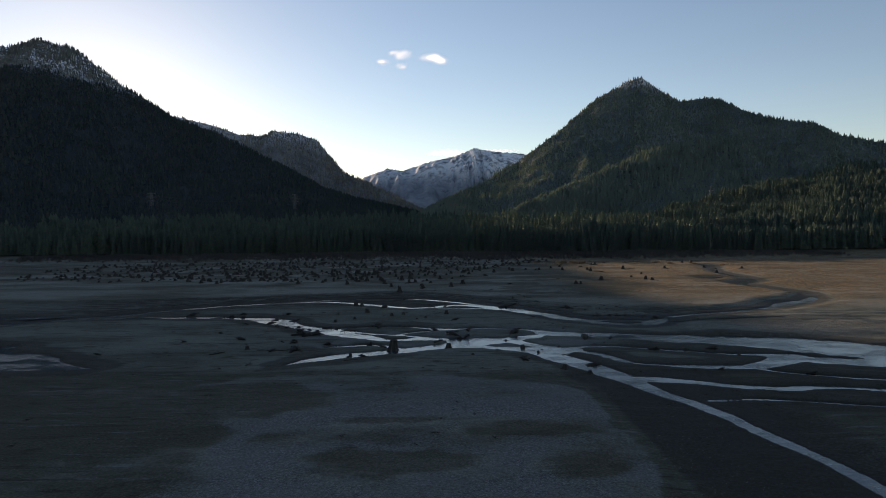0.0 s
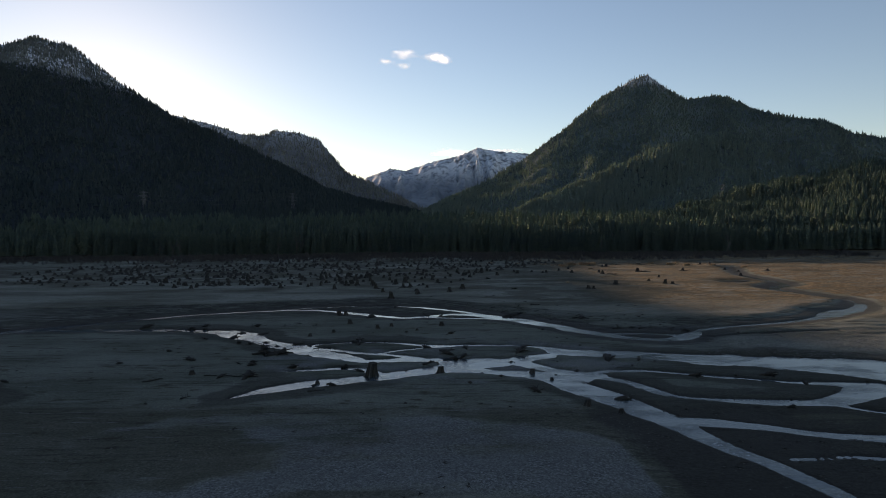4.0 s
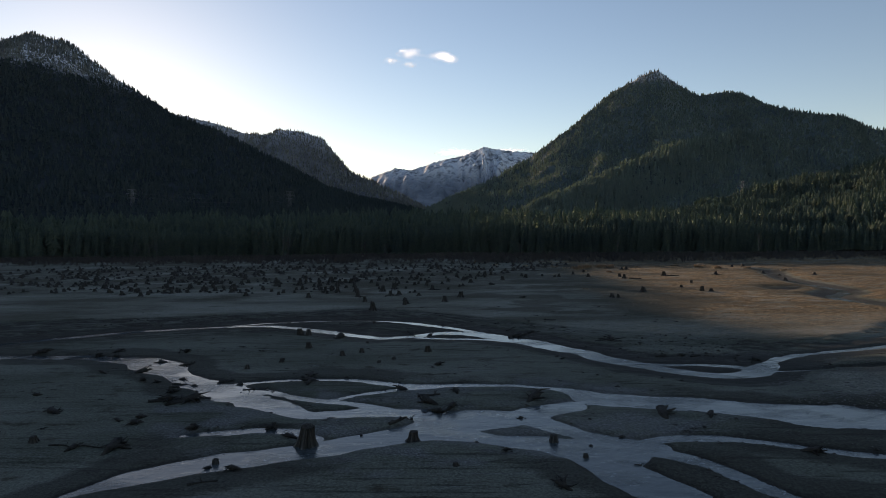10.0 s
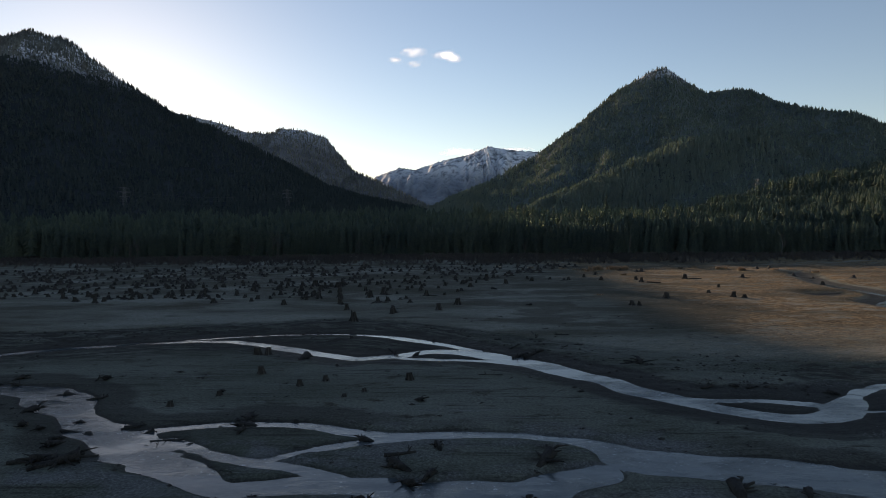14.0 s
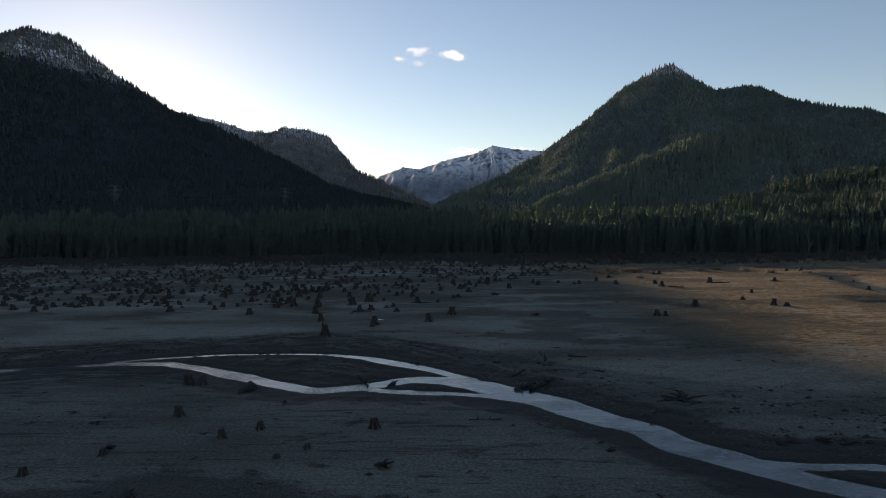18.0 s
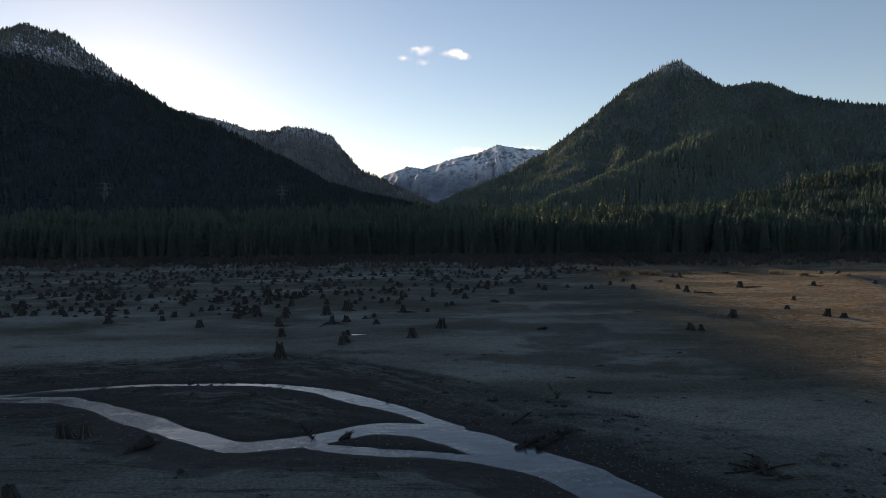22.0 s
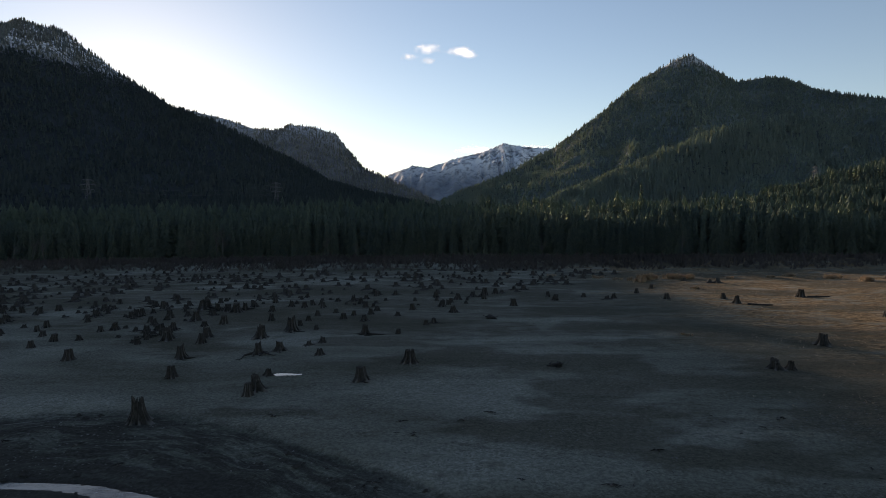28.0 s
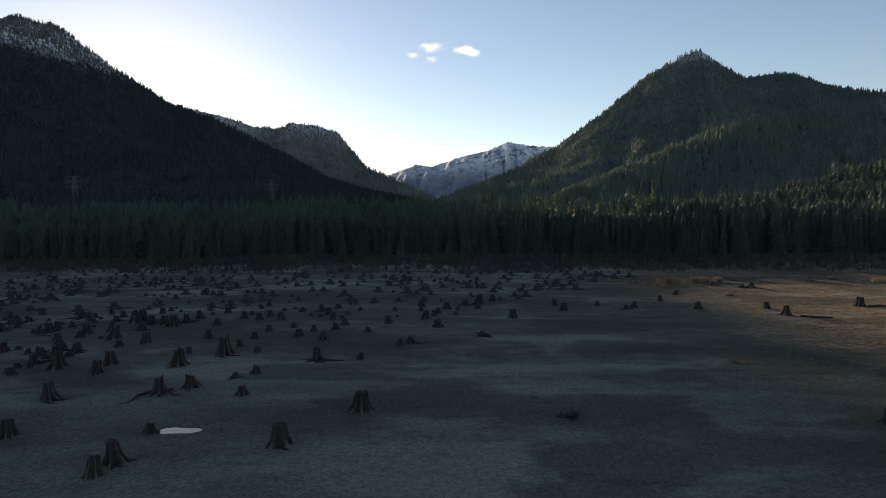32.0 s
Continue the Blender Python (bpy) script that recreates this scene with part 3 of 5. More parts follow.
gx = graded(-98, 66, 0.40, 4800, 1.05)
gy = rows_of_y()
GX, GY = np.meshgrid(gx, gy)
GZ = bed(GX.ravel(), GY.ravel())
i, j = np.meshgrid(np.arange(len(gy) - 1), np.arange(len(gx) - 1), indexing="ij")
q = (i * len(gx) + j).ravel()
ground = new("ground", raw_mesh("ground", np.stack([GX.ravel(), GY.ravel(), GZ], -1), np.stack([q, q + 1, q + len(gx) + 1, q + len(gx)], -1), GROUND, True))
north = beyond_lip(GX.ravel(), GY.ravel())
ground.data.attributes.new("inland", "FLOAT", "POINT").data.foreach_set("value", north.astype(np.float32))
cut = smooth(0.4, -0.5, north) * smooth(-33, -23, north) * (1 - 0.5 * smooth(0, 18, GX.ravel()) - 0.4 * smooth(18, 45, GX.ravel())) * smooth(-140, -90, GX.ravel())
# plus a dark elliptical patch on the bank by the meadow stream
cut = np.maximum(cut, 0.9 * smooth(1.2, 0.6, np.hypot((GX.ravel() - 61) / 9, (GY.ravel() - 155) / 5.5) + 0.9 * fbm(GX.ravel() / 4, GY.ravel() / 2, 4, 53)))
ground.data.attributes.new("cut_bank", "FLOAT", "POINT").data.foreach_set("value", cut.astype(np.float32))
# dark damp sand either side of the streams
shore_gap = np.full(GX.size, 1e9)
for name, (level, line) in LINES.items():
    if "puddle" in name or name in ("rill", "meadow", "bar_seep"):
        continue
    lo, hi = line[:, :2].min(0) - 12, line[:, :2].max(0) + 12
    m = np.flatnonzero((GX.ravel() > lo[0]) & (GX.ravel() < hi[0]) & (GY.ravel() > lo[1]) & (GY.ravel() < hi[1]))
    for px, py, w in line[::2]:
        shore_gap[m] = np.minimum(shore_gap[m], np.hypot(GX.ravel()[m] - px, GY.ravel()[m] - py) - w)
braid = smooth(1.25, 0.75, np.hypot((GX.ravel() - 4) / 36, (GY.ravel() - 121) / 16))
damp = (1 - 0.6 * braid) * np.maximum(smooth(1.0, 3.0, GX.ravel() - 20.5) * smooth(94, 88, GY.ravel()) * smooth(30, 44, GY.ravel()) * smooth(52, 40, GX.ravel()), smooth(6.5, 1.5, shore_gap + 2.6 * fbm(GX.ravel() / 12, GY.ravel() / 5, 4, 121)))
ground.data.attributes.new("damp", "FLOAT", "POINT").data.foreach_set("value", damp.astype(np.float32))
# dark patches of the stump plain, moss and from (46, 198) on painted shade: x, y, half width, half depth
MOSS_SHADE = [(14.2, 218.7, 11.3, 8.0), (33.5, 216.4, 4.9, 4.4), (37.0, 228.3, 8.9, 4.9), (16.7, 239.9, 4.4, 4.2), (22.1, 203.1, 4.1, 2.8), (35.5, 209.2, 5.9, 4.4), (-14.9, 248.3, 24.7, 7.8), (-25.4, 231.8, 8.2, 6.9),
        (-7.5, 199.5, 7.0, 2.0), (34.3, 241.8, 6.5, 3.5), (0.4, 231.2, 7.9, 3.9), (49.5, 237.5, 7.3, 4.4), (46, 198, 17, 11), (36, 190, 12, 6), (64, 214, 12, 8), (28, 206, 12, 5), (48, 214, 13, 8), (33, 222, 12, 4), (56, 203, 14, 9), (24, 195, 10, 4)]
px, py = GX.ravel(), GY.ravel()
moss_shade = 0.9 * smooth(0.02, 0.30, fbm(px / 26, py / 13, 4, 111)) * np.maximum(smooth(246, 262, py), np.maximum(smooth(-40, -60, px), smooth(40, 60, px)) * smooth(196, 206, py))
for mx, my, mw, mh in MOSS_SHADE:
    moss_shade = np.maximum(moss_shade, smooth(1.5, 0.35, np.hypot((px - mx) / mw, (py - my) / mh) + 1.5 * fbm(px / 13, py / 5, 5, 113)))
# the pale gravel bar in front: its edges, a dark pocket and two mossy patches within
wander = 1.6 * fbm(px / 5, py / 3, 4, 131)
east = np.interp(py, [40, 50, 60, 68, 76, 85, 88, 94], [17, 19, 21.4, 20.2, 20.4, 19.6, 16, -2])
top = np.interp(px, [-60, -39, -31, -17, 0.6, 12, 17, 30], [82, 86.5, 91.5, 93.5, 92.6, 89, 86, 80])
west = np.interp(py, [40, 60, 68, 80, 92], [-30, -25.5, -26, -38, -44])
gravel = smooth(-0.6, 0.9, east - px + 0.5 * wander) * smooth(-1.2, 1.8, top - py + wander) * smooth(-1.5, 2.5, px - west + wander)
for mx, my, mw, mh in [(-27, 79.5, 10.5, 8.0), (8.5, 67, 6.5, 2.4), (-6.5, 70.2, 5.0, 1.2), (13, 57, 4.5, 3.0), (-6, 58, 9, 3.0)]:
    gravel = gravel * (1 - 0.95 * smooth(1.35, 0.7, np.hypot((px - mx) / mw, (py - my) / mh) + 0.5 * fbm(px / 6, py / 3, 4, 133)))
streak = np.exp(-((py - np.interp(px, [-30, -24.7, -21.5, -19.6, -11, 0.5, 10], [52, 61, 67, 71.4, 74.7, 74.5, 73])) / 2.6) ** 2)
gravel = gravel * np.clip(0.62 + 0.5 * fbm(px / 9, py / 5, 4, 135) + 0.5 * streak, 0, 1.1)
braid = smooth(1.25, 0.75, np.hypot((px - 4) / 36, (py - 121) / 16) + 0.25 * fbm(px / 8, py / 5, 3, 139))
gravel = np.maximum(gravel, braid * np.clip(0.46 + 0.7 * fbm(px / 5, py / 2.6, 4, 141), 0, 0.8))
ground.data.attributes.new("gravel", "FLOAT", "POINT").data.foreach_set("value", gravel.astype(np.float32))
front = smooth(100, 92, py) * (1 - np.clip(gravel, 0, 1))
moss_shade = np.maximum(moss_shade, front * np.clip(0.95 + 0.6 * fbm(px / 13, py / 6, 4, 117), 0, 1.2))
# between the stumps withered moss with pale bare tracks winding through it
field = smooth(224, 240, py + 0.2 * px) * smooth(352, 330, py) * smooth(70, 45, px)
moss_shade = np.maximum(moss_shade, 0.72 * field * smooth(0.03, 0.16, np.abs(fbm(px / 36, py / 15, 3, 137))))
ground.data.attributes.new("moss_shade", "FLOAT", "POINT").data.foreach_set("value", moss_shade.astype(np.float32))
tagged(ground, "dark drained lakebed of grey silt, gravel and dry grass", "ground", kind="structure")


def height_at(x, y):
    """The sheet's height between its own grid points."""
    x, y = np.asarray(x, float), np.asarray(y, float)
    a, b = np.clip(np.searchsorted(gx, x) - 1, 0, len(gx) - 2), np.clip(np.searchsorted(gy, y) - 1, 0, len(gy) - 2)
    fx, fy = (x - gx[a]) / (gx[a + 1] - gx[a]), (y - gy[b]) / (gy[b + 1] - gy[b])
    z = GZ.reshape(len(gy), len(gx))
    return (z[b, a] * (1 - fx) + z[b, a + 1] * fx) * (1 - fy) + (z[b + 1, a] * (1 - fx) + z[b + 1, a + 1] * fx) * fy


# the water of each stream lies level in its bed, each patch of the sheet covered once
covered = set()
rows, cols = len(gy) - 1, len(gx) - 1
CX, CY = np.meshgrid((gx[:-1] + gx[1:]) / 2, (gy[:-1] + gy[1:]) / 2)
CX, CY = CX.ravel(), CY.ravel()
for name, (level, line) in LINES.items():
    lo, hi = line[:, :2].min(0) - 16, line[:, :2].max(0) + 16
    m = np.flatnonzero((CX > lo[0]) & (CX < hi[0]) & (CY > lo[1]) & (CY < hi[1]))
    best = np.full(len(m), 1e9)
    for px, py, w in line:
        best = np.minimum(best, np.hypot(CX[m] - px, CY[m] - py) - (1.75 * w + 0.5))
    cells = [c for c in m[best < 0] if c not in covered]
    covered.update(cells)
    c = np.array(cells)
    if not len(c):
        continue
    a = (c // cols) * (cols + 1) + c % cols
    quads = np.stack([a, a + 1, a + cols + 2, a + cols + 1], -1)
    own, back = np.unique(quads, return_inverse=True)
    v = np.c_[GX.ravel()[own], GY.ravel()[own], np.full(len(own), level)]
    ob = new("water", raw_mesh("water", v, back.reshape(-1, 4), STILL_WATER if "puddle" in name else WATER))
    tagged(ob, "still rain puddle reflecting the sky" if "puddle" in name else "shallow braided stream reflecting the pale sky", "water", kind="structure")

# ---------------------------------------------------------------- mountains
def along(points, s):
    p = np.array(points, float)
    return np.stack([np.interp(s, np.linspace(0, 1, len(p)), p[:, k]) for k in range(3)], -1)


class Mountain:
    """A slope between a foot line and a ridge line, with a back side beyond the ridge."""

    def __init__(self, ridge, foot, power, rough, seed, tree, folds=11):
        self.ridge, self.foot, self.power, self.rough, self.seed, self.tree, self.folds = ridge, foot, power, rough, seed, tree, folds

    def at(self, s, w):
        r, f = along(self.ridge, s), along(self.foot, s)
        r[:, 2] -= self.tree
        up = np.clip(w, 0, 1)[:, None]
        xy = f[:, :2] + (r[:, :2] - f[:, :2]) * w[:, None]
        z = f[:, 2] + (r[:, 2] - f[:, 2]) * up[:, 0] ** self.power
        fall = np.clip(w - 1, 0, 1)
        z = z - (r[:, 2] - f[:, 2]) * fall * 1.5
        bump = 4 * up[:, 0] * (1 - up[:, 0])
        z = z + self.rough * bump * (fbm(s * self.folds, w * 3.2, 3, self.seed) + 0.22 * fbm(s * 44, w * 12, 3, self.seed + 9))
        z = z + 0.10 * self.rough * up[:, 0] * fbm(s * 140, w * 30, 3, self.seed + 5)
        return np.c_[xy, z]

    def build(self, name, label, material, ns, nw):
        s, w = np.meshgrid(np.linspace(0, 1, ns), np.r_[np.linspace(0, 1, nw), np.linspace(1.02, 1.5, 12)])
        v = self.at(s.ravel(), w.ravel())
        rows = s.shape[0]
        i, j = np.meshgrid(np.arange(rows - 1), np.arange(ns - 1), indexing="ij")
        q = (i * ns + j).ravel()
        return tagged(new(name, raw_mesh(name, v, np.stack([q, q + 1, q + ns + 1, q + ns], -1), material, True)), label, "mountain", kind="structure")


LEFT = Mountain(
    [(-1700, 900, 400), (-1250, 1040, 400), (-950, 1130, 370), (-833, 1180, 368), (-812, 1225, 392), (-780, 1290, 396), (-706, 1330, 331), (-569, 1300, 247), (-478, 1270, 213), (-321, 1200, 137), (-228, 1130, 88), (-157, 1070, 63), (-76, 1000, 44), (30, 960, 20)],
    [(-1200, 330, 1), (-800, 345, 1), (-560, 375, 1), (-470, 395, 1), (-420, 400, 2), (-380, 405, 2), (-340, 410, 2), (-290, 415, 3), (-240, 425, 3), (-190, 440, 4), (-140, 470, 5), (-100, 520, 6), (-60, 600, 8), (0, 700, 10)],
    1.30, 16, 70, 5)
RIGHT = Mountain(
    [(-30, 860, 40), (-2, 900, 54), (59, 1050, 86), (150, 1200, 142), (252, 1300, 216), (333, 1400, 283), (377, 1430, 316), (445, 1450, 354), (478, 1456, 366), (533, 1470, 335), (585, 1488, 313), (645, 1480, 320), (663, 1440, 308), (662, 1300, 252), (668, 1200, 222), (706, 1150, 206), (712, 1100, 180), (800, 1040, 147)],
    [(-60, 700, 10), (-30, 690, 10), (10, 670, 11), (60, 650, 12), (100, 640, 12), (140, 630, 13), (180, 630, 14), (210, 630, 15), (240, 635, 16), (270, 640, 18), (300, 650, 20), (330, 660, 22), (370, 680, 26), (420, 700, 30), (470, 720, 36), (530, 750, 42), (590, 790, 50), (700, 820, 60)],
    1.5, 20, 90, 6)
NEAR = Mountain(
    [(120, 505, 14), (200, 560, 36), (268, 620, 48), (379, 720, 66), (488, 780, 84), (650, 850, 110), (950, 960, 150)],
    [(110, 415, 2), (170, 412, 2), (240, 408, 2), (320, 405, 3), (420, 405, 4), (560, 410, 5), (800, 430, 6)],
    0.95, 5, 110, 20)
HILL = Mountain(
    [(-1150, 2050, 430), (-900, 2050, 385), (-799, 2050, 361), (-684, 2050, 322), (-640, 2150, 331), (-612, 2200, 355), (-535, 2240, 352), (-466, 2246, 327), (-407, 2200, 260), (-349, 2150, 197), (-284, 2100, 168), (-203, 2050, 131), (-90, 1950, 70), (40, 1800, 15)],
    [(-1000, 1500, 20), (-850, 1500, 20), (-750, 1500, 20), (-650, 1500, 20), (-600, 1500, 20), (-560, 1500, 20), (-500, 1500, 20), (-440, 1500, 20), (-380, 1480, 20), (-320, 1460, 20), (-250, 1440, 18), (-170, 1420, 16), (-80, 1400, 14), (20, 1400, 12)],
    0.85, 20, 130, 8)
SNOW = Mountain(
    [(-900, 3350, 120), (-520, 3300, 165), (-428, 3300, 257), (-301, 3250, 296), (-211, 3250, 286), (-80, 3250, 329), (56, 3240, 356), (130, 3240, 385), (175, 3240, 404), (215, 3240, 392), (293, 3250, 383), (440, 3250, 372), (557, 3250, 336), (900, 3250, 330)],
    [(-700, 2500, 20), (-450, 2500, 20), (-380, 2500, 20), (-280, 2500, 20), (-200, 2500, 20), (-80, 2500, 20), (40, 2500, 20), (110, 2500, 20), (150, 2500, 20), (200, 2500, 20), (280, 2500, 20), (400, 2500, 20), (520, 2500, 20), (800, 2500, 20)],
    1.0, 60, 150, 0, 30)
SPUR = Mountain(
    [(80, 700, 36), (127, 760, 53), (182, 830, 75), (244, 900, 98), (354, 1010, 140), (477, 1110, 170), (632, 1200, 190)],
    [(70, 640, 11), (110, 660, 12), (155, 690, 13), (210, 720, 15), (300, 770, 20), (400, 830, 26), (540, 880, 36)],
    1.05, 8, 170, 9)
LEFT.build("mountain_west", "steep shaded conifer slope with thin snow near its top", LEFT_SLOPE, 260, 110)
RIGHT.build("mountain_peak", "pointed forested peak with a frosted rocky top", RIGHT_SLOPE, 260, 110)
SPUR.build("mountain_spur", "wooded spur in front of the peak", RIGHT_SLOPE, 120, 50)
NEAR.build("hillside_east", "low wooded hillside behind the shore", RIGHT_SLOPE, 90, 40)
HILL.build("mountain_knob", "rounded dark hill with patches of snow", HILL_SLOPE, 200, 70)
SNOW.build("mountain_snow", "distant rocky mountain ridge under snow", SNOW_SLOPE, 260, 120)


# ---------------------------------------------------------------- conifers
def conifer(seed, layers, spikes, slim=0.15):
    """A far conifer of unit height: ragged drooping skirts of boughs."""
    rng = np.random.default_rng(seed)
    vs, fs, base = [], [], 0
    for k in range(layers):
        top = 1.0 - 0.86 * (k / layers) ** 0.95
        low = max(0.05, 1.0 - 0.86 * ((k + 1.55) / layers) ** 0.95)
        r = slim * (0.18 + 0.82 * ((k + 1) / layers) ** 0.8) * rng.uniform(0.85, 1.1)
        a = np.linspace(0, 2 * np.pi, 2 * spikes, endpoint=False) + rng.uniform(0, 6)
        rr = r * np.where(np.arange(2 * spikes) % 2, 0.68, 1.05) * rng.uniform(0.8, 1.2, 2 * spikes)
        zz = low + np.where(np.arange(2 * spikes) % 2, 0.045, 0.0) + rng.uniform(-0.02, 0.02, 2 * spikes)
        lean = rng.uniform(-0.008, 0.008, 2)
        vs.append(np.vstack([[lean[0], lean[1], top], np.c_[rr * np.cos(a), rr * np.sin(a), zz]]))
        n = 2 * spikes
        j = np.arange(n)
        fs.append(np.stack([np.zeros(n, int), 1 + j, 1 + (j + 1) % n], -1) + base)
        base += n + 1
    return np.vstack(vs), np.vstack(fs)


def wood(name, label, templates, where, low, high, slim, material, seed):
    """A far wood that nobody could count, as one thing."""
    rng = np.random.default_rng(seed)
    h = rng.uniform(low, high, len(where)) * (1 + 0.40 * fbm(where[:, 0] / 28, where[:, 1] / 28, 3, seed))
    v, f = strew(templates, where - np.array([0, 0, 0.6]), np.c_[h * rng.uniform(0.85, 1.2, len(h)) * slim, h], rng.uniform(0, 6.28, len(h)), seed)
    return tagged(new(name, raw_mesh(name, v, f, material)), label, "forest", kind="stuff")


def on_slope(hill, gap, seed, s0=0.0, s1=1.0, w0=0.0, w1=1.0):
    """Places on a mountain side about gap metres apart."""
    rng = np.random.default_rng(seed)
    r, f = np.array(hill.ridge), np.array(hill.foot)
    wide = np.linalg.norm(np.diff((r + f) / 2, axis=0)[:, :2], axis=1).sum() * (s1 - s0)
    deep = np.linalg.norm((r - f)[:, :2], axis=1).mean() * (w1 - w0)
    n = int(wide * deep / gap**2)
    return hill.at(rng.uniform(s0, s1, n), rng.uniform(w0, w1, n))


FAR_TREES = [conifer(200 + k, 3, 3, 0.20 + 0.015 * (k % 3)) for k in range(6)]
TINY_TREES = [conifer(250 + k, 2, 3, 0.21 + 0.015 * (k % 3)) for k in range(6)]
MID_TREES = [conifer(300 + k, 8, 6, 0.20) for k in range(6)]
rng = np.random.default_rng(5)
p = on_slope(LEFT, 6.6, 1, 0.12, 1.0, 0.0, 0.90)
line = 296 + 14 * fbm(p[:, 0] / 30, p[:, 1] / 30, 3, 4)
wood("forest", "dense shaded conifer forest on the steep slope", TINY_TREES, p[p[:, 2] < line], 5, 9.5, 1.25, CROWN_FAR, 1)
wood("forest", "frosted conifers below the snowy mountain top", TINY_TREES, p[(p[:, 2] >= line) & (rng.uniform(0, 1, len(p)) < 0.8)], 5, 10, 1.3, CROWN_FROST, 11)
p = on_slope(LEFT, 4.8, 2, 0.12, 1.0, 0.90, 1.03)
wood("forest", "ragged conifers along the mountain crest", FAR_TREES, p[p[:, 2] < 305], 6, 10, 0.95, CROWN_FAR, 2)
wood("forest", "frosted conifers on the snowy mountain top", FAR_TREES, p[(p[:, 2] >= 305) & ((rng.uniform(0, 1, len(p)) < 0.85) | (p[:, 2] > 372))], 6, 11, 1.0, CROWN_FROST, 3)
p = np.vstack([on_slope(RIGHT, 5.0, 4, 0.0, 1.0, 0.0, 0.97), on_slope(RIGHT, 4.4, 24, 0.0, 1.0, 0.96, 1.01)])
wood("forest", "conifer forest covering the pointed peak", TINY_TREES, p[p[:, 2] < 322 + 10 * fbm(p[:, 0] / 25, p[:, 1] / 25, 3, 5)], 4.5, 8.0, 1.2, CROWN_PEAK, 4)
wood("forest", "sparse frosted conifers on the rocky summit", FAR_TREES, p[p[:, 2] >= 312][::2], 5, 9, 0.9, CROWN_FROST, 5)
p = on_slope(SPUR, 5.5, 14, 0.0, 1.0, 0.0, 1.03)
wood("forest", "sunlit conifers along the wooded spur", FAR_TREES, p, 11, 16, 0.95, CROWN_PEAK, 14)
p = on_slope(NEAR, 7.0, 6, 0.0, 1.0, 0.12, 1.02)
wood("forest", "dense green conifers on the low hillside", MID_TREES, p, 15, 26, 0.92, CROWN, 6)
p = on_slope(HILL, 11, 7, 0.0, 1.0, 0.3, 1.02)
wood("forest", "distant conifers on the rounded hill", FAR_TREES, p, 8, 13, 1.0, CROWN_HAZE, 7)
n = 5200
p = np.c_[rng.uniform(-330, 330, n), 430 + 320 * rng.uniform(0, 1, n) ** 1.3, np.zeros(n)]
p[:, 2] = height_at(p[:, 0], p[:, 1])
wood("forest", "level conifer forest on the valley floor", MID_TREES, p, 14, 24, 0.92, CROWN, 8)
n = 2600
p = np.c_[rng.uniform(-360, 330, n), rng.uniform(398, 432, n), np.zeros(n)]
p[:, 1] -= 9 * smooth(90, 220, p[:, 0]) + 8 * smooth(-60, -200, p[:, 0])
p[:, 2] = height_at(p[:, 0], p[:, 1])
wood("forest", "dark conifers close behind the shore", [conifer(400 + k, 9, 6, 0.19) for k in range(6)], p, 13, 18.5, 1.0, CROWN, 9)

# ---------------------------------------------------------------- shore trees, each a thing of its own
def crown_mesh(seed, slim):
    """Whorls of drooping boughs round a tapering core, unit height."""
    rng = np.random.default_rng(seed)
    vs, fs, base = [], [], 0
    core = conifer(seed, 12, 8, slim * 0.80)
    vs.append(core[0])
    fs.append(core[1])
    base = len(core[0])
    for z in np.linspace(0.06, 0.975, 36):
        reach = slim * (1.02 - z) ** 0.85 * 1.35
        for a in np.linspace(0, 2 * np.pi, 11, endpoint=False) + rng.uniform(0, 6):
            a += rng.uniform(-0.3, 0.3)
            r = reach * rng.uniform(0.6, 1.15)
            w, drop, lift = r * 0.15, r * rng.uniform(0.25, 0.75), 0.008
            c, s = math.cos(a), math.sin(a)
            zz = z + rng.uniform(-0.015, 0.015)
            pts = [(0, 0, zz + 0.02), (r * 0.55, w, zz - drop * 0.5), (r * 0.55, -w, zz - drop * 0.5), (r * 0.5, 0, zz - drop * 0.25 + lift), (r, 0, zz - drop)]
            vs.append(np.array([(x * c - y * s, x * s + y * c, q) for x, y, q in pts]))
            fs.append(np.array([(0, 1, 3), (0, 3, 2), (1, 4, 3), (3, 4, 2), (0, 2, 1), (1, 2, 4)]) + base)
            base += 5
    return np.vstack(vs), np.vstack(fs)


def build_conifer(seed, slim):
    tree = tagged(new("conifer_tree"), "tall dark green conifer at the forest edge", "tree", "trees along the shore")
    part("trunk", raw_mesh("trunk", *tube([(0, 0, -0.03), (0, 0, 0.3), (0.004, 0.003, 0.65), (0, 0, 0.96)], [0.014, 0.011, 0.006, 0.002], 7), BARK, True), tree, "straight brown trunk")
    part("crown", raw_mesh("crown", *crown_mesh(seed, slim), CROWN), tree)
    return tree


rng = np.random.default_rng(77)
kinds = [build_conifer(500 + k, 0.135 + 0.014 * (k % 4)) for k in range(7)]
spots = []
for k in range(230):
    x = -215 + 430 * (k + rng.uniform(0.1, 0.9)) / 230
    y = 395 + rng.uniform(-5, 7) - 9 * float(smooth(90, 220, np.array(x))) - 8 * float(smooth(-60, -200, np.array(x)))
    spots.append((x, y, rng.uniform(11, 17.5) if rng.uniform() < 0.85 else rng.uniform(6, 10)))
for k, (x, y, h) in enumerate(spots):
    m = pose(x, y, float(height_at(x, y)), rng.uniform(-2, 2), rng.uniform(-2, 2), rng.uniform(0, 360)) @ Matrix.Scale(h, 4)
    if k < len(kinds):
        kinds[k].matrix_basis = m
    else:
        made = copy_thing(kinds[k % len(kinds)], m)
        made.matrix_basis = m
giant = build_conifer(540, 0.12)
tagged(giant, "very tall dark conifer standing above the forest", "tree")
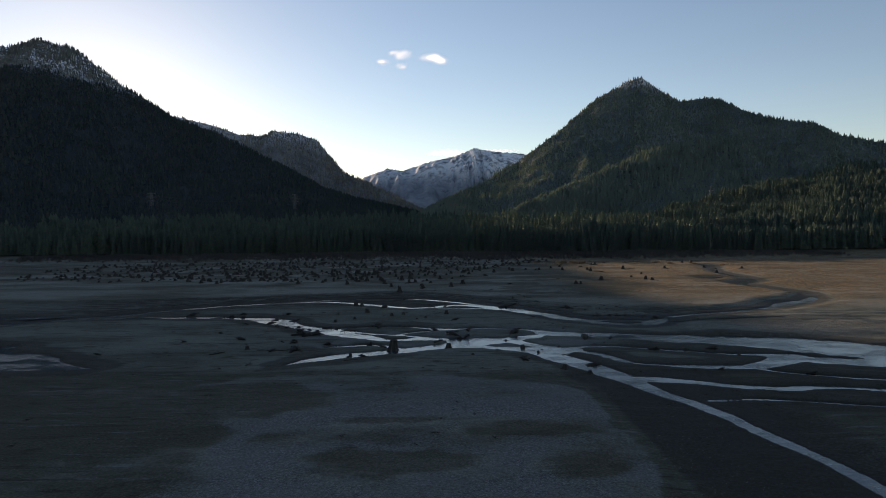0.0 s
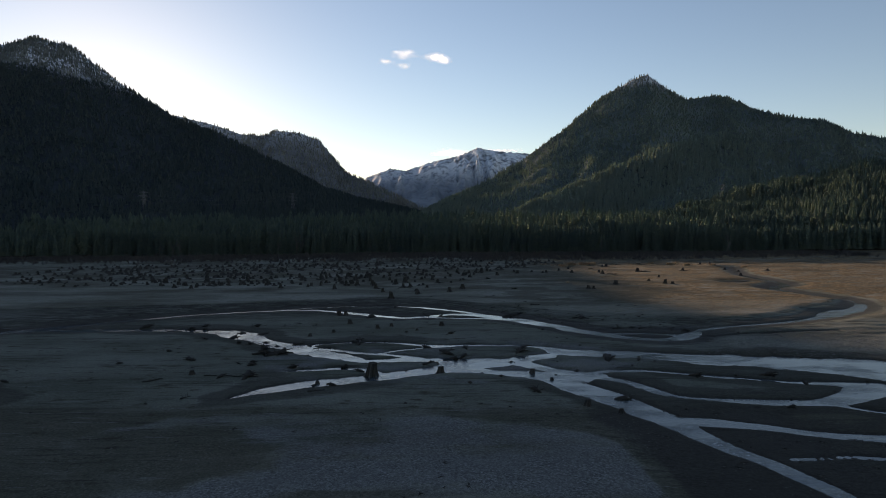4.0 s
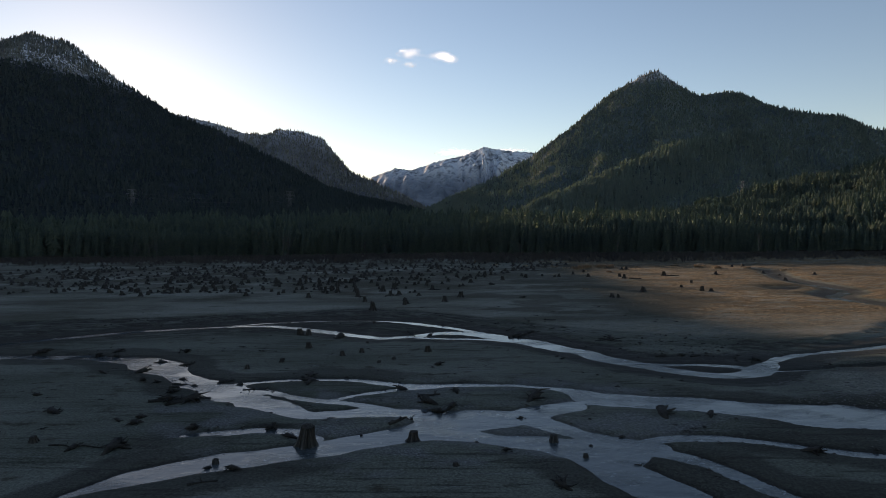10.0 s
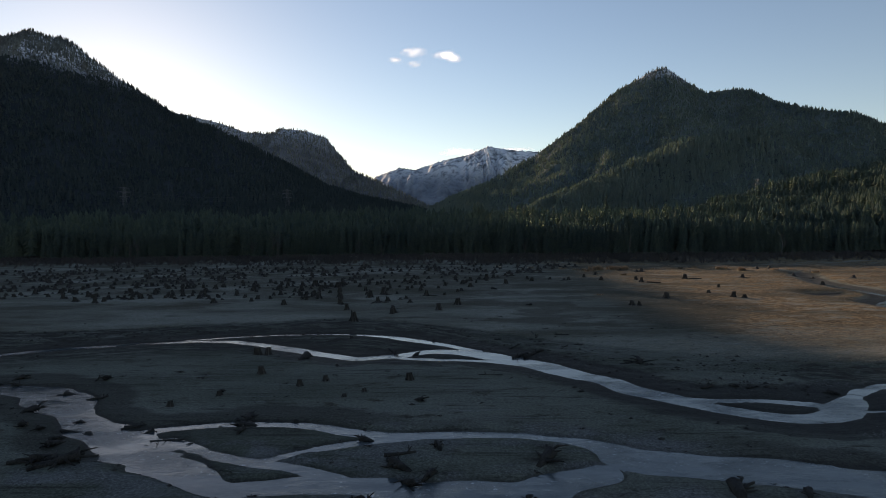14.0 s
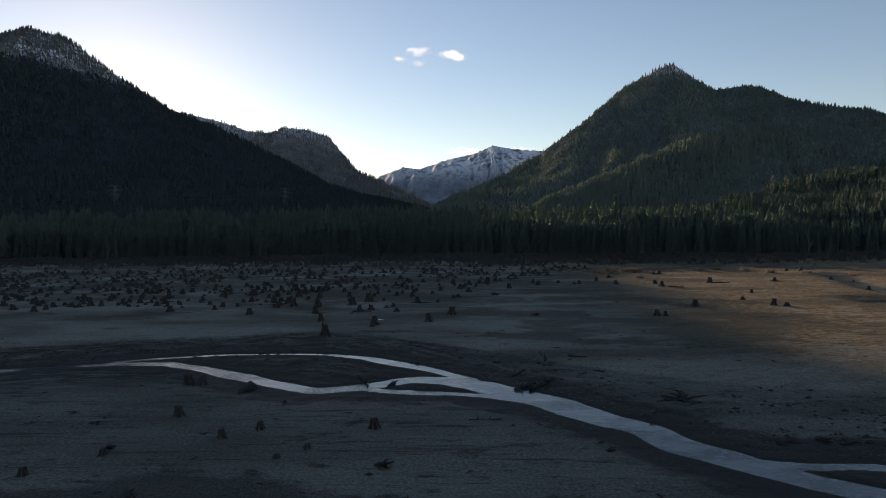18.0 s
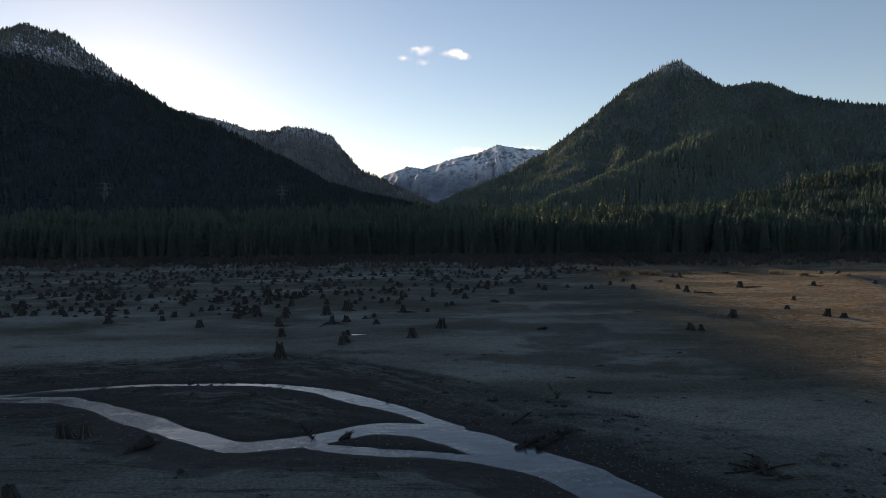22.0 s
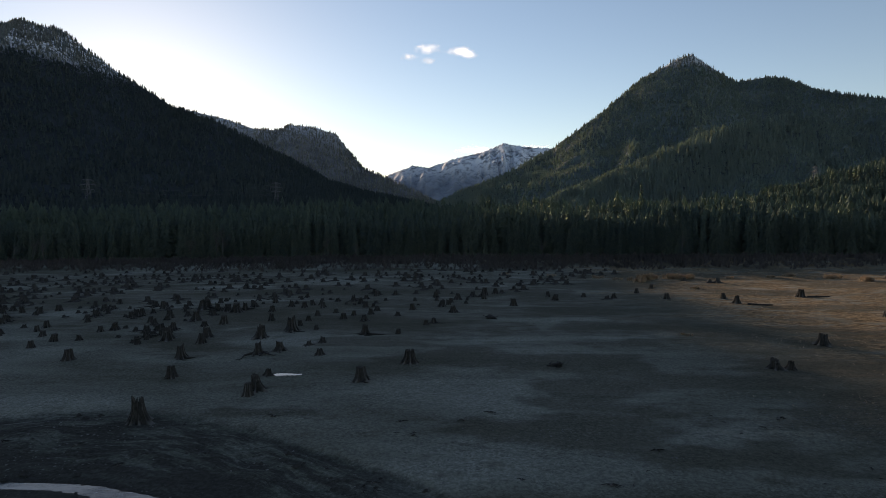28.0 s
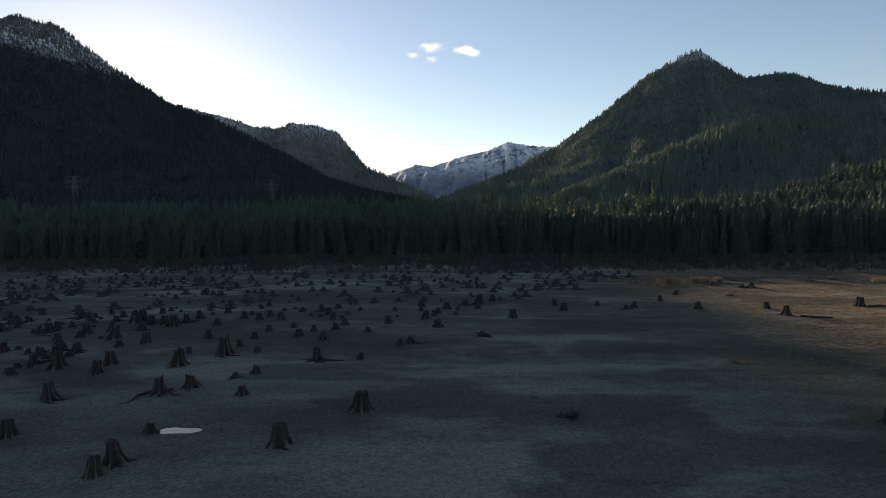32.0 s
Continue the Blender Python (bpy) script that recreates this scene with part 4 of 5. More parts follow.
giant.matrix_basis = pose(111.8, 500, float(height_at(111.8, 500)), 0, 0, 30) @ Matrix.Scale(34.0, 4)


def limbs(seed, levels=4):
    """A bare broadleaf tree of unit height: forking limbs down to twigs."""
    rng = np.random.default_rng(seed)
    pieces = []

    def grow(p, d, length, r, level):
        path = [p]
        for _ in range(3):
            d = d + rng.normal(0, 0.10, 3) + np.array([0, 0, 0.05])
            d /= np.linalg.norm(d)
            path.append(path[-1] + d * length / 3)
        pieces.append(tube(path, np.linspace(r, r * 0.55, 4), 5 if level < 2 else 3))
        if level < levels:
            for _ in range(3 if level else 6):
                t = rng.uniform(0.35, 1.0)
                q = path[0] + (path[-1] - path[0]) * t
                turn = d + rng.normal(0, 0.55, 3) + np.array([0, 0, 0.25])
                grow(q, turn / np.linalg.norm(turn), length * rng.uniform(0.42, 0.62), r * 0.5, level + 1)

    grow(np.array([0, 0, -0.03]), np.array([0, 0, 1.0]), 0.55, 0.016, 0)
    return pieces


def build_bare_tree(seed, x, y, h, label):
    tree = tagged(new("bare_tree"), label, "tree", "leafless trees at the forest edge")
    pieces = limbs(seed)
    part("trunk", raw_mesh("trunk", *pieces[0], PALE, True), tree)
    part("crown", raw_mesh("crown", *merged(pieces[1:]), PALE), tree, "pale leafless branches")
    tree.matrix_basis = pose(x, y, float(height_at(x, y)), 0, 0, seed * 40) @ Matrix.Diagonal((0.62 * h, 0.62 * h, h, 1))


for k, (x, y, h) in enumerate([(-87, 386, 16), (-90, 387.5, 14), (-101, 387, 12), (-158, 380, 13), (-163, 381, 14), (-171, 380, 10), (-44, 388, 10), (-33, 388, 9), (166, 372, 14), (96, 386, 11), (42, 389, 9)]):
    build_bare_tree(600 + k, x, y, h, "pale leafless broadleaf tree before dark conifers")


# ---------------------------------------------------------------- stumps
def build_stump(seed, flare, lean, hollow, reach, count):
    """A cut stump of about unit height with its bared roots."""
    rng = np.random.default_rng(seed)
    stump = tagged(new("tree_stump"), "weathered grey tree stump with bared spreading roots", "tree stump", "stumps on the lakebed")
    n, rings = 40, 9
    a = np.linspace(0, 2 * np.pi, n, endpoint=False)
    at = np.sort(rng.uniform(0, 2 * np.pi, 1) + np.arange(count) * 2 * np.pi / count + rng.uniform(-0.35, 0.35, count))
    lobes = sum(np.exp(-(np.angle(np.exp(1j * (a - t))) / 0.22) ** 2) for t in at)
    flute = 0.13 * np.where(np.arange(n) % 2, 1, -1) * rng.uniform(0.1, 1, n) + rng.uniform(-1, 1, n) * 0.05 + 0.10 * lobes
    rim = rng.uniform(-1, 1, n) * (0.04 + 0.10 * hollow) - 0.22 * hollow * (rng.uniform(0, 1, n) < 0.16) + hollow * 0.18 * np.maximum(0, np.cos(a - rng.uniform(0, 6)))
    verts = []
    for k in range(rings):
        t = k / (rings - 1)
        z = -0.12 + 1.10 * t
        r = 0.32 * (1.10 - 0.26 * t) * (1 + flute) + flare * 0.44 * np.exp(-max(0.0, z) / 0.27) * (0.18 + 0.9 * lobes)
        r = r * (1 + 0.03 * rng.uniform(-1, 1, n))
        zz = z + (rim if k == rings - 1 else 0)
        verts.append(np.c_[r * np.cos(a) + lean * t * t, r * np.sin(a), np.full(n, 1.0) * zz])
    v = np.vstack(verts)
    i, j = np.meshgrid(np.arange(rings - 1), np.arange(n), indexing="ij")
    p, q = (i * n + j).ravel(), (i * n + (j + 1) % n).ravel()
    part("trunk", raw_mesh("trunk", v, np.stack([p, q, q + n, p + n], -1), STUMP, False), stump)
    top = verts[-1].copy()
    inner = np.c_[top[:, 0] * 0.62 + lean * 0.38, top[:, 1] * 0.62, top[:, 2] - 0.04 - 0.10 * hollow + 0.04 * rng.uniform(-1, 1, n)]
    mid = np.array([[lean, 0, 0.92 - 0.30 * hollow]])
    j = np.arange(n)
    tri = np.vstack([np.stack([j, (j + 1) % n, n + (j + 1) % n], -1), np.stack([j, n + (j + 1) % n, n + j], -1), np.stack([n + j, n + (j + 1) % n, 2 * n + 0 * j], -1)])
    part("cut_top", raw_mesh("cut_top", np.vstack([top, inner, mid]), tri, STUMP_TOP), stump, "weathered cracked cut surface")
    for t in at:
        length = reach * rng.uniform(0.6, 1.3) * (1.9 if rng.uniform() < 0.2 else 1.0)
        r0, side, path = 0.30 + 0.16 * flare, rng.uniform(-0.5, 0.5), []
        for s in np.linspace(0, 1, 6):
            b = t + side * s * s + 0.22 * math.sin(6 * s + 2 * t)
            d = r0 * 0.7 + length * s
            path.append((d * math.cos(b), d * math.sin(b), 0.22 * (1 - s) ** 2.2 - 0.015 + 0.03 * math.sin(7 * s + 3 * t)))
        part("root", raw_mesh("root", *tube(path, np.linspace(0.125, 0.016, 6) * rng.uniform(0.7, 1.3), 6, 0.8, seed, 0.2), STUMP, True), stump)
    return stump


SHAPES = [(0.75, 0.0, 0.1, 0.30, 8), (1.0, 0.05, 0.6, 0.5, 9), (0.6, -0.06, 0.0, 0.3, 7), (1.15, 0.0, 0.9, 0.6, 10), (0.85, 0.10, 0.3, 0.4, 8), (1.2, -0.08, 1.3, 0.5, 8), (0.5, 0.12, 0.2, 0.25, 7), (1.0, 0.0, 1.0, 1.3, 8)]
STUMP_KINDS = [build_stump(700 + k, *shape) for k, shape in enumerate(SHAPES)]
used = set()
rng = np.random.default_rng(88)


def set_stump(x, y, h, kind=None, wide=None, label=""):
    """One more stump: h is its height, wide its girth against the usual."""
    kind = int(rng.integers(0, len(STUMP_KINDS))) if kind is None else kind
    g = 0.50 + 0.52 * h if wide is None else h * wide
    g *= rng.uniform(0.85, 1.15)
    m = pose(x, y, float(height_at(x, y)) - 0.03, rng.uniform(-4, 4), rng.uniform(-4, 4), rng.uniform(0, 360)) @ Matrix.Diagonal((g, g, 0.84 * h, 1))
    if kind in used:
        ob = copy_thing(STUMP_KINDS[kind], m)
    else:
        ob = STUMP_KINDS[kind]
        used.add(kind)
    ob.matrix_basis = m
    if label:
        ob["label"] = label
    return ob


NEAR_STUMPS = [(-18.4, 211.3, 1.6), (-21.6, 220.0, 1.8), (-7.3, 204.6, 1.5), (-7.1, 206.5, 1.6), (-8.0, 212.3, 0.9), (2.8, 210.1, 1.8), (7.1, 217.8, 1.8), (-12.7, 222.3, 1.6), (-10.4, 223.9, 1.3), (-4.7, 221.9, 0.9), (-6.3, 229.6, 0.9),
               (-7.6, 227.4, 0.7), (-16.2, 232.7, 2.0), (-13.1, 237.7, 2.4), (-1.3, 235.0, 1.6), (3.5, 235.6, 0.9), (-24.4, 233.3, 1.7), (-23.4, 229.3, 1.7), (-29.7, 232.0, 1.9), (-9.7, 239.1, 0.8), (-13.1, 242.2, 1.1), (-18.0, 238.6, 1.0),
               (-26.7, 244.7, 1.7), (-13.3, 247.7, 1.1), (-19.7, 247.7, 1.4), (7.1, 243.1, 1.0), (8.2, 244.9, 0.9), (-7.6, 249.0, 1.3), (-3.5, 246.5, 1.1), (-13.1, 252.6, 1.2), (-6.5, 252.6, 1.1), (-14.6, 198.2, 2.4)]
FIELD_STUMPS = [(-3.7, 253.8, 1.1), (-3.2, 257.7, 1.1), (1.4, 251.8, 0.9), (3.3, 258.7, 1.4), (-10.6, 256.2, 0.9), (8.6, 262.8, 1.5), (9.7, 266.4, 1.2), (11.0, 256.1, 1.4), (-32.9, 247.6, 1.8), (-28.9, 242.3, 1.0), (-35.8, 237.4, 1.3),
                (-35.1, 240.5, 1.0), (-46.6, 251.7, 1.3), (-40.1, 246.3, 1.2), (-39.5, 251.7, 1.8), (-46.8, 263.1, 1.8), (-29.9, 257.8, 2.0), (-32.3, 259.5, 1.7), (-29.5, 261.2, 1.6), (-23.0, 257.8, 1.4), (-29.0, 264.8, 1.3), (-38.0, 261.2, 2.0),
                (-37.7, 263.0, 2.0), (-34.2, 259.5, 1.7), (-34.2, 231.9, 0.7), (-33.0, 232.3, 0.7), (-35.3, 218.8, 1.6), (-62.0, 232.5, 1.3), (-80.4, 246.1, 1.6), (-84.3, 242.0, 1.4), (-58.6, 236.5, 1.0)]
MEADOW_STUMPS = [(22.5, 264.5, 1.7), (31.5, 272.2, 1.6), (30.9, 279.0, 1.4), (17.1, 281.8, 2.1), (19.7, 284.3, 1.5), (11.3, 274.7, 1.5), (42.3, 272.9, 0.9), (44.1, 275.1, 1.2), (50.9, 282.6, 1.3), (57.1, 293.1, 1.2), (54.8, 274.1, 1.5),
                 (66.2, 273.9, 1.4), (65.8, 266.7, 1.7), (83.5, 277.0, 2.0), (38.4, 278.0, 1.0), (48.0, 215.3, 1.2), (49.6, 215.2, 1.1), (60.4, 228.3, 1.7), (77.6, 228.7, 1.8), (79.6, 227.0, 1.1), (74.9, 237.3, 1.0), (103.4, 278.6, 1.4), (120.0, 262.0, 1.4)]
STREAM_STUMPS = [(-24.6, 168.0, 1.6), (-23.0, 168.4, 1.4), (-19.9, 155.6, 1.2), (-13.0, 149.5, 1.0), (-10.2, 151.8, 0.9), (-21.7, 145.4, 0.7), (0.8, 152.2, 1.2), (-25.7, 141.2, 0.8), (-4.4, 147.1, 0.5), (-6.5, 144.9, 0.4), (-11.8, 180.2, 0.6),
                 (-9.6, 111.6, 2.6), (0.9, 112.7, 1.3), (-16.9, 107.2, 0.8), (-14.3, 116.7, 0.7), (-37.1, 111.9, 0.8), (15.0, 112.5, 1.0), (17.3, 108.5, 0.7), (18.4, 111.3, 0.4), (19.4, 95.4, 1.0), (23.0, 93.0, 0.7), (5.2, 106.0, 0.4), (-22.6, 115.8, 0.7)]
LONG_ROOTS = {(-12.7, 222.3): 7, (-1.3, 235.0): 7, (-10.4, 223.9): 5, (-13.1, 237.7): 3, (2.8, 210.1): 0, (7.1, 217.8): 1, (-7.3, 204.6): 2, (-7.1, 206.5): 5, (-18.4, 211.3): 0, (-16.2, 232.7): 3}
for x, y, h in NEAR_STUMPS + FIELD_STUMPS:
    set_stump(x, y, h, LONG_ROOTS.get((x, y)), 0.60 if y < 200 else None)
for x, y, h in MEADOW_STUMPS:
    set_stump(x, y, h, label="sunlit grey tree stump in dry straw-coloured grass")
for x, y, h in STREAM_STUMPS:
    set_stump(x, y, h, (2, 6, 0)[int(rng.integers(0, 3))], label="dark waterlogged tree stump on the stream bank")


def stump_share(x, y):
    """How thickly stumps stand."""
    core = smooth(212, 232, y + 0.12 * (x + 20)) * smooth(352, 320, y) * smooth(8, -8, x - 0.78 * (y - 258)) * smooth(-230, -120, x)
    clump = 0.35 + 0.65 * smooth(-0.25, 0.35, fbm(x / 16, y / 16, 3, 93))
    return core * clump


taken = [(x, y) for x, y, _ in NEAR_STUMPS + FIELD_STUMPS + MEADOW_STUMPS]
more, tries = [], 0
while len(more) < 900 and tries < 60000:
    tries += 1
    x, y = rng.uniform(-190, 62), rng.uniform(214, 350)
    if y < 262 and x > -32 and x < 14:
        continue                      # these are placed one by one above
    if rng.uniform() < float(stump_share(np.array(x), np.array(y))) and min((x - a) ** 2 + (y - b) ** 2 for a, b in taken) > 2.2:
        taken.append((x, y))
        more.append((x, y, rng.uniform(0.4, 1.5)))
for k in range(9):
    more.append((rng.uniform(70, 150), rng.uniform(250, 320), rng.uniform(0.8, 1.6)))
more.sort(key=lambda s: s[1] + 0.25 * abs(s[0]))
for x, y, h in more[:230]:
    set_stump(x, y, h)


def far_stump(seed):
    """A stump seen from far: fluted flaring sides, roots and a top in one small mesh."""
    r = np.random.default_rng(seed)
    n = 9
    a = np.linspace(0, 2 * np.pi, n, endpoint=False)
    rows = []
    for z, rad in ((-0.1, 0.95), (0.10, 0.66), (0.35, 0.42), (1.0, 0.28)):
        rad = rad * (1 + (0.45 if z < 0.3 else 0.12) * r.uniform(-1, 1, n))
        rows.append(np.c_[rad * np.cos(a), rad * np.sin(a), np.full(n, z) + (0.10 * r.uniform(-1, 1, n) if z == 1.0 else 0)])
    v = np.vstack(rows + [[[0, 0, 0.9]]])
    i, j = np.meshgrid(np.arange(3), np.arange(n), indexing="ij")
    p, q = (i * n + j).ravel(), (i * n + (j + 1) % n).ravel()
    j = np.arange(n)
    body = (v, np.vstack([np.stack([p, q, q + n], -1), np.stack([p, q + n, p + n], -1), np.stack([3 * n + j, 3 * n + (j + 1) % n, 4 * n + 0 * j], -1)]))
    roots = []
    for t in r.uniform(0, 6.28, 4):
        d = np.array([math.cos(t), math.sin(t), 0])
        roots.append(tube([d * 0.3 + [0, 0, 0.2], d * 0.8 + [0, 0, 0.04], d * r.uniform(1.2, 2.2)], [0.15, 0.10, 0.02], 4))
    return merged([body, *roots])


rest = np.array(more[230:])
spot = np.c_[rest[:, :2], height_at(rest[:, 0], rest[:, 1]) - 0.03]
v, f = strew([far_stump(900 + k) for k in range(8)], spot, np.c_[rest[:, 2] * 1.1, rest[:, 2] * 0.82], rng.uniform(0, 6.28, len(rest)), 9)
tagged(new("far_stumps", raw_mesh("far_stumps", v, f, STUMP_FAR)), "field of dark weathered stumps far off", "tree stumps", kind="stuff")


# ---------------------------------------------------------------- driftwood and root wads
def build_log(a, b, r, label="bleached driftwood log lying on wet silt", stubs=3, seed=0):
    r_ = np.random.default_rng(seed)
    a3, b3 = np.array([*a, float(height_at(*a)) + r * 0.6]), np.array([*b, float(height_at(*b)) + r * 0.6])
    log = tagged(new("driftwood_log"), label, "log", "driftwood on the bed")
    path = [a3 + (b3 - a3) * t + np.array([0.05 * math.sin(5 * t + seed), 0.16 * math.sin(4 * t + 2 * seed), 0.06 * math.sin(3 * t + seed)]) for t in np.linspace(0, 1, 7)]
    part("trunk", raw_mesh("trunk", *tube(path, np.linspace(r, r * 0.55, 7), 9, 1.0, seed, 0.12), STUMP, True), log)
    for k in range(stubs):
        t = r_.uniform(0.2, 0.95)
        p = a3 + (b3 - a3) * t
        d = np.array([*r_.normal(0, 0.6, 2), r_.uniform(0.3, 1.0)])
        d = d / np.linalg.norm(d) * r_.uniform(0.3, 0.9)
        part("branch_stub", raw_mesh("branch_stub", *tube([p, p + 0.6 * d, p + d + [0, 0, -0.05]], [r * 0.35, r * 0.25, r * 0.08], 5, 1, k, 0.1), STUMP, True), log)


LOGS = [(-34.9, 110.9, -32.0, 110.4, .09), (-31.6, 110.7, -28.7, 110.5, .08), (-33.3, 99.3, -32.4, 100.2, .10), (-17.2, 102.0, -15.0, 102.9, .13), (-1.7, 117.3, 0.4, 119.4, .18), (-42.6, 107.8, -40.3, 109.0, .14), (15.7, 167.3, 18.3, 169.2, .30), (17.4, 166.7, 20.8, 170.5, .20),
        (20.6, 178.5, 21.3, 179.6, .12), (-4.2, 172.3, -2.4, 169.0, .22), (-26.9, 182.8, -24.6, 185.0, .12), (30.7, 161.4, 33.5, 162.0, .10), (33.0, 161.5, 36.5, 162.3, .09), (31.5, 162.6, 34.0, 161.0, .09), (37.5, 149.6, 39.5, 150.2, .14), (42.9, 149.2, 44.7, 149.5, .14),
        (9.9, 154.2, 13.1, 154.8, .10), (67.1, 264.6, 70.5, 262.2, .22), (84.5, 276.6, 88.5, 275.2, .20),
        (-58.4, 149.0, -54.0, 149.6, 0.16), (-33.4, 133.6, -30.0, 134.1, 0.15), (-27.5, 135.1, -25.3, 135.3, 0.12), (-22.8, 131.1, -19.6, 131.5, 0.15), (-37.3, 144.5, -35.1, 145.1, 0.12), (-1.9, 117.0, -0.2, 118.7, 0.2), (-32.2, 125.0, -27.3, 126.1, 0.22), (-29.8, 125.3, -25.6, 127.6, 0.2), (0.5, 126.7, 3.3, 127.5, 0.2), (-22.8, 130.1, -20.3, 131.0, 0.15), (-29.4, 123.4, -27.3, 126.5, 0.22), (-29.7, 124.7, -26.8, 127.2, 0.2), (-27.5, 134.5, -25.6, 134.8, 0.14), (-37.6, 144.5, -35.3, 145.1, 0.12), (-40.9, 152.0, -42.0, 155.5, 0.1), (20.5, 183.2, 20.9, 178.7, 0.12), (24.2, 179.9, 26.6, 179.5, 0.14), (26.6, 173.8, 27.7, 173.0, 0.12), (15.7, 172.5, 17.7, 174.8, 0.14), (17.4, 167.1, 20.9, 170.5, 0.24), (13.5, 178.8, 14.7, 178.6, 0.12)]
for k, (ax, ay, bx, by, r) in enumerate(LOGS):
    build_log((ax, ay), (bx, by), r, seed=k)


def build_wad(x, y, wide, high, seed, label="tangled root wad stranded on the stream bank"):
    """A torn-out tangle of roots round a short butt."""
    r = np.random.default_rng(seed)
    wad = tagged(new("root_wad"), label, "root wad", "driftwood on the bed")
    turn = r.uniform(0, 6.28)
    d = np.array([math.cos(turn), math.sin(turn), 0.12])
    part("butt", raw_mesh("butt", *tube([-d * wide * 0.45, -d * wide * 0.1 + [0, 0, high * 0.25], d * wide * 0.3 + [0, 0, high * 0.35]], [wide * 0.08, wide * 0.13, wide * 0.17], 9, 0.9, seed, 0.2), STUMP, True), wad)
    for k in range(11):
        b = turn + r.normal(0, 1.0)
        e = np.array([math.cos(b), math.sin(b), 0]) * wide * r.uniform(0.25, 0.6)
        p0 = d * wide * r.uniform(-0.2, 0.3) + [0, 0, high * r.uniform(0.1, 0.4)]
        p2 = p0 + e + [0, 0, high * r.uniform(-0.35, 0.6)]
        p2[2] = max(p2[2], 0.02)
        part("root", raw_mesh("root", *tube([p0, (p0 + p2) / 2 + r.normal(0, 0.08 * wide, 3) * [1, 1, 0.5], p2], [wide * 0.05, wide * 0.035, wide * 0.01], 5, 1, k, 0.15), STUMP, True), wad)
    wad.matrix_basis = pose(x, y, float(height_at(x, y)) + 0.02)


WADS = [(-16.7, 165.9, 3.6, 1.0), (2.6, 143.2, 1.6, 0.6), (-14.8, 135.4, 2.6, 1.0), (-14.5, 132.8, 1.6, 0.6), (-27.4, 125.5, 3.6, 0.9), (-29.9, 119.1, 1.5, 0.5), (-37.8, 134.6, 1.8, 0.9), (-35.3, 133.6, 1.4, 0.6), (-46.0, 139.1, 1.2, 0.6),
        (-14.4, 135.8, 1.8, 0.9), (-14.3, 105.2, 1.5, 0.5), (-54.3, 151.5, 2.6, 0.8), (-50.6, 150.8, 1.6, 0.7), (24.6, 98.8, 2.8, 1.0), (14.7, 125.9, 3.4, 0.8), (28.4, 119.8, 3.4, 0.5), (38.3, 108.8, 2.0, 0.8), (12.7, 119.9, 1.6, 0.5),
        (13.9, 101.6, 1.9, 0.9)]
LATER_WADS = [(10.0, 109.7, 1.2, 0.4), (5.3, 128.8, 1.8, 0.6), (0.3, 169.4, 1.6, 0.7), (24.0, 216.4, 2.2, 0.4), (17.8, 249.1, 2.6, 0.5), (33.5, 119.4, 1.6, 0.5), (49.0, 109.0, 2.2, 0.6), (52.0, 104.5, 1.6, 0.5), (57.0, 92.0, 2.2, 0.9), (44.0, 94.0, 1.2, 0.7), (-63.0, 108.0, 1.4, 0.5), (33.6, 162.0, 2.4, 0.5), (42.0, 150.0, 1.4, 0.4), (22.0, 147.0, 1.2, 0.4), (52.5, 147.5, 1.8, 0.5), (-41.0, 146.9, 2.2, 0.6), (-31.0, 129.4, 2.4, 0.6), (-33.5, 136.6, 1.6, 0.5), (-24.2, 133.6, 1.6, 0.5), (-48, 128, 1.3, 0.5), (-52, 119, 1.2, 0.6)]
LEFT_WADS = [(-40.8, 139.6, 2.5, 0.75), (-52.0, 153.0, 2.0, 0.64), (-64.8, 152.8, 2.8, 0.82), (-40.2, 153.1, 2.4, 0.73), (-29.8, 125.9, 2.9, 0.84), (-41.2, 121.0, 2.2, 0.68), (-32.1, 118.1, 1.0, 0.42), (-29.5, 117.1, 1.7, 0.57), (-22.8, 115.6, 2.0, 0.64), (-14.5, 116.5, 1.9, 0.62), (-11.6, 113.3, 1.6, 0.55), (-17.2, 106.5, 1.4, 0.51), (-28.1, 110.0, 3.1, 0.88), (-32.1, 110.0, 1.5, 0.53), (-1.7, 131.3, 2.1, 0.66), (2.1, 124.3, 2.8, 0.82), (-4.6, 114.3, 0.6, 0.33), (-21.9, 146.9, 1.2, 0.46), (0.9, 112.8, 1.0, 0.42), (3.0, 121.9, 2.2, 0.68), (4.7, 122.7, 1.9, 0.62), (-31.6, 130.6, 2.2, 0.68), (-29.8, 133.0, 1.5, 0.53), (-15.2, 137.1, 2.2, 0.68)]
for k, (x, y, w, h) in enumerate(WADS + LATER_WADS + LEFT_WADS):
    build_wad(x, y, w, h, 1100 + k)

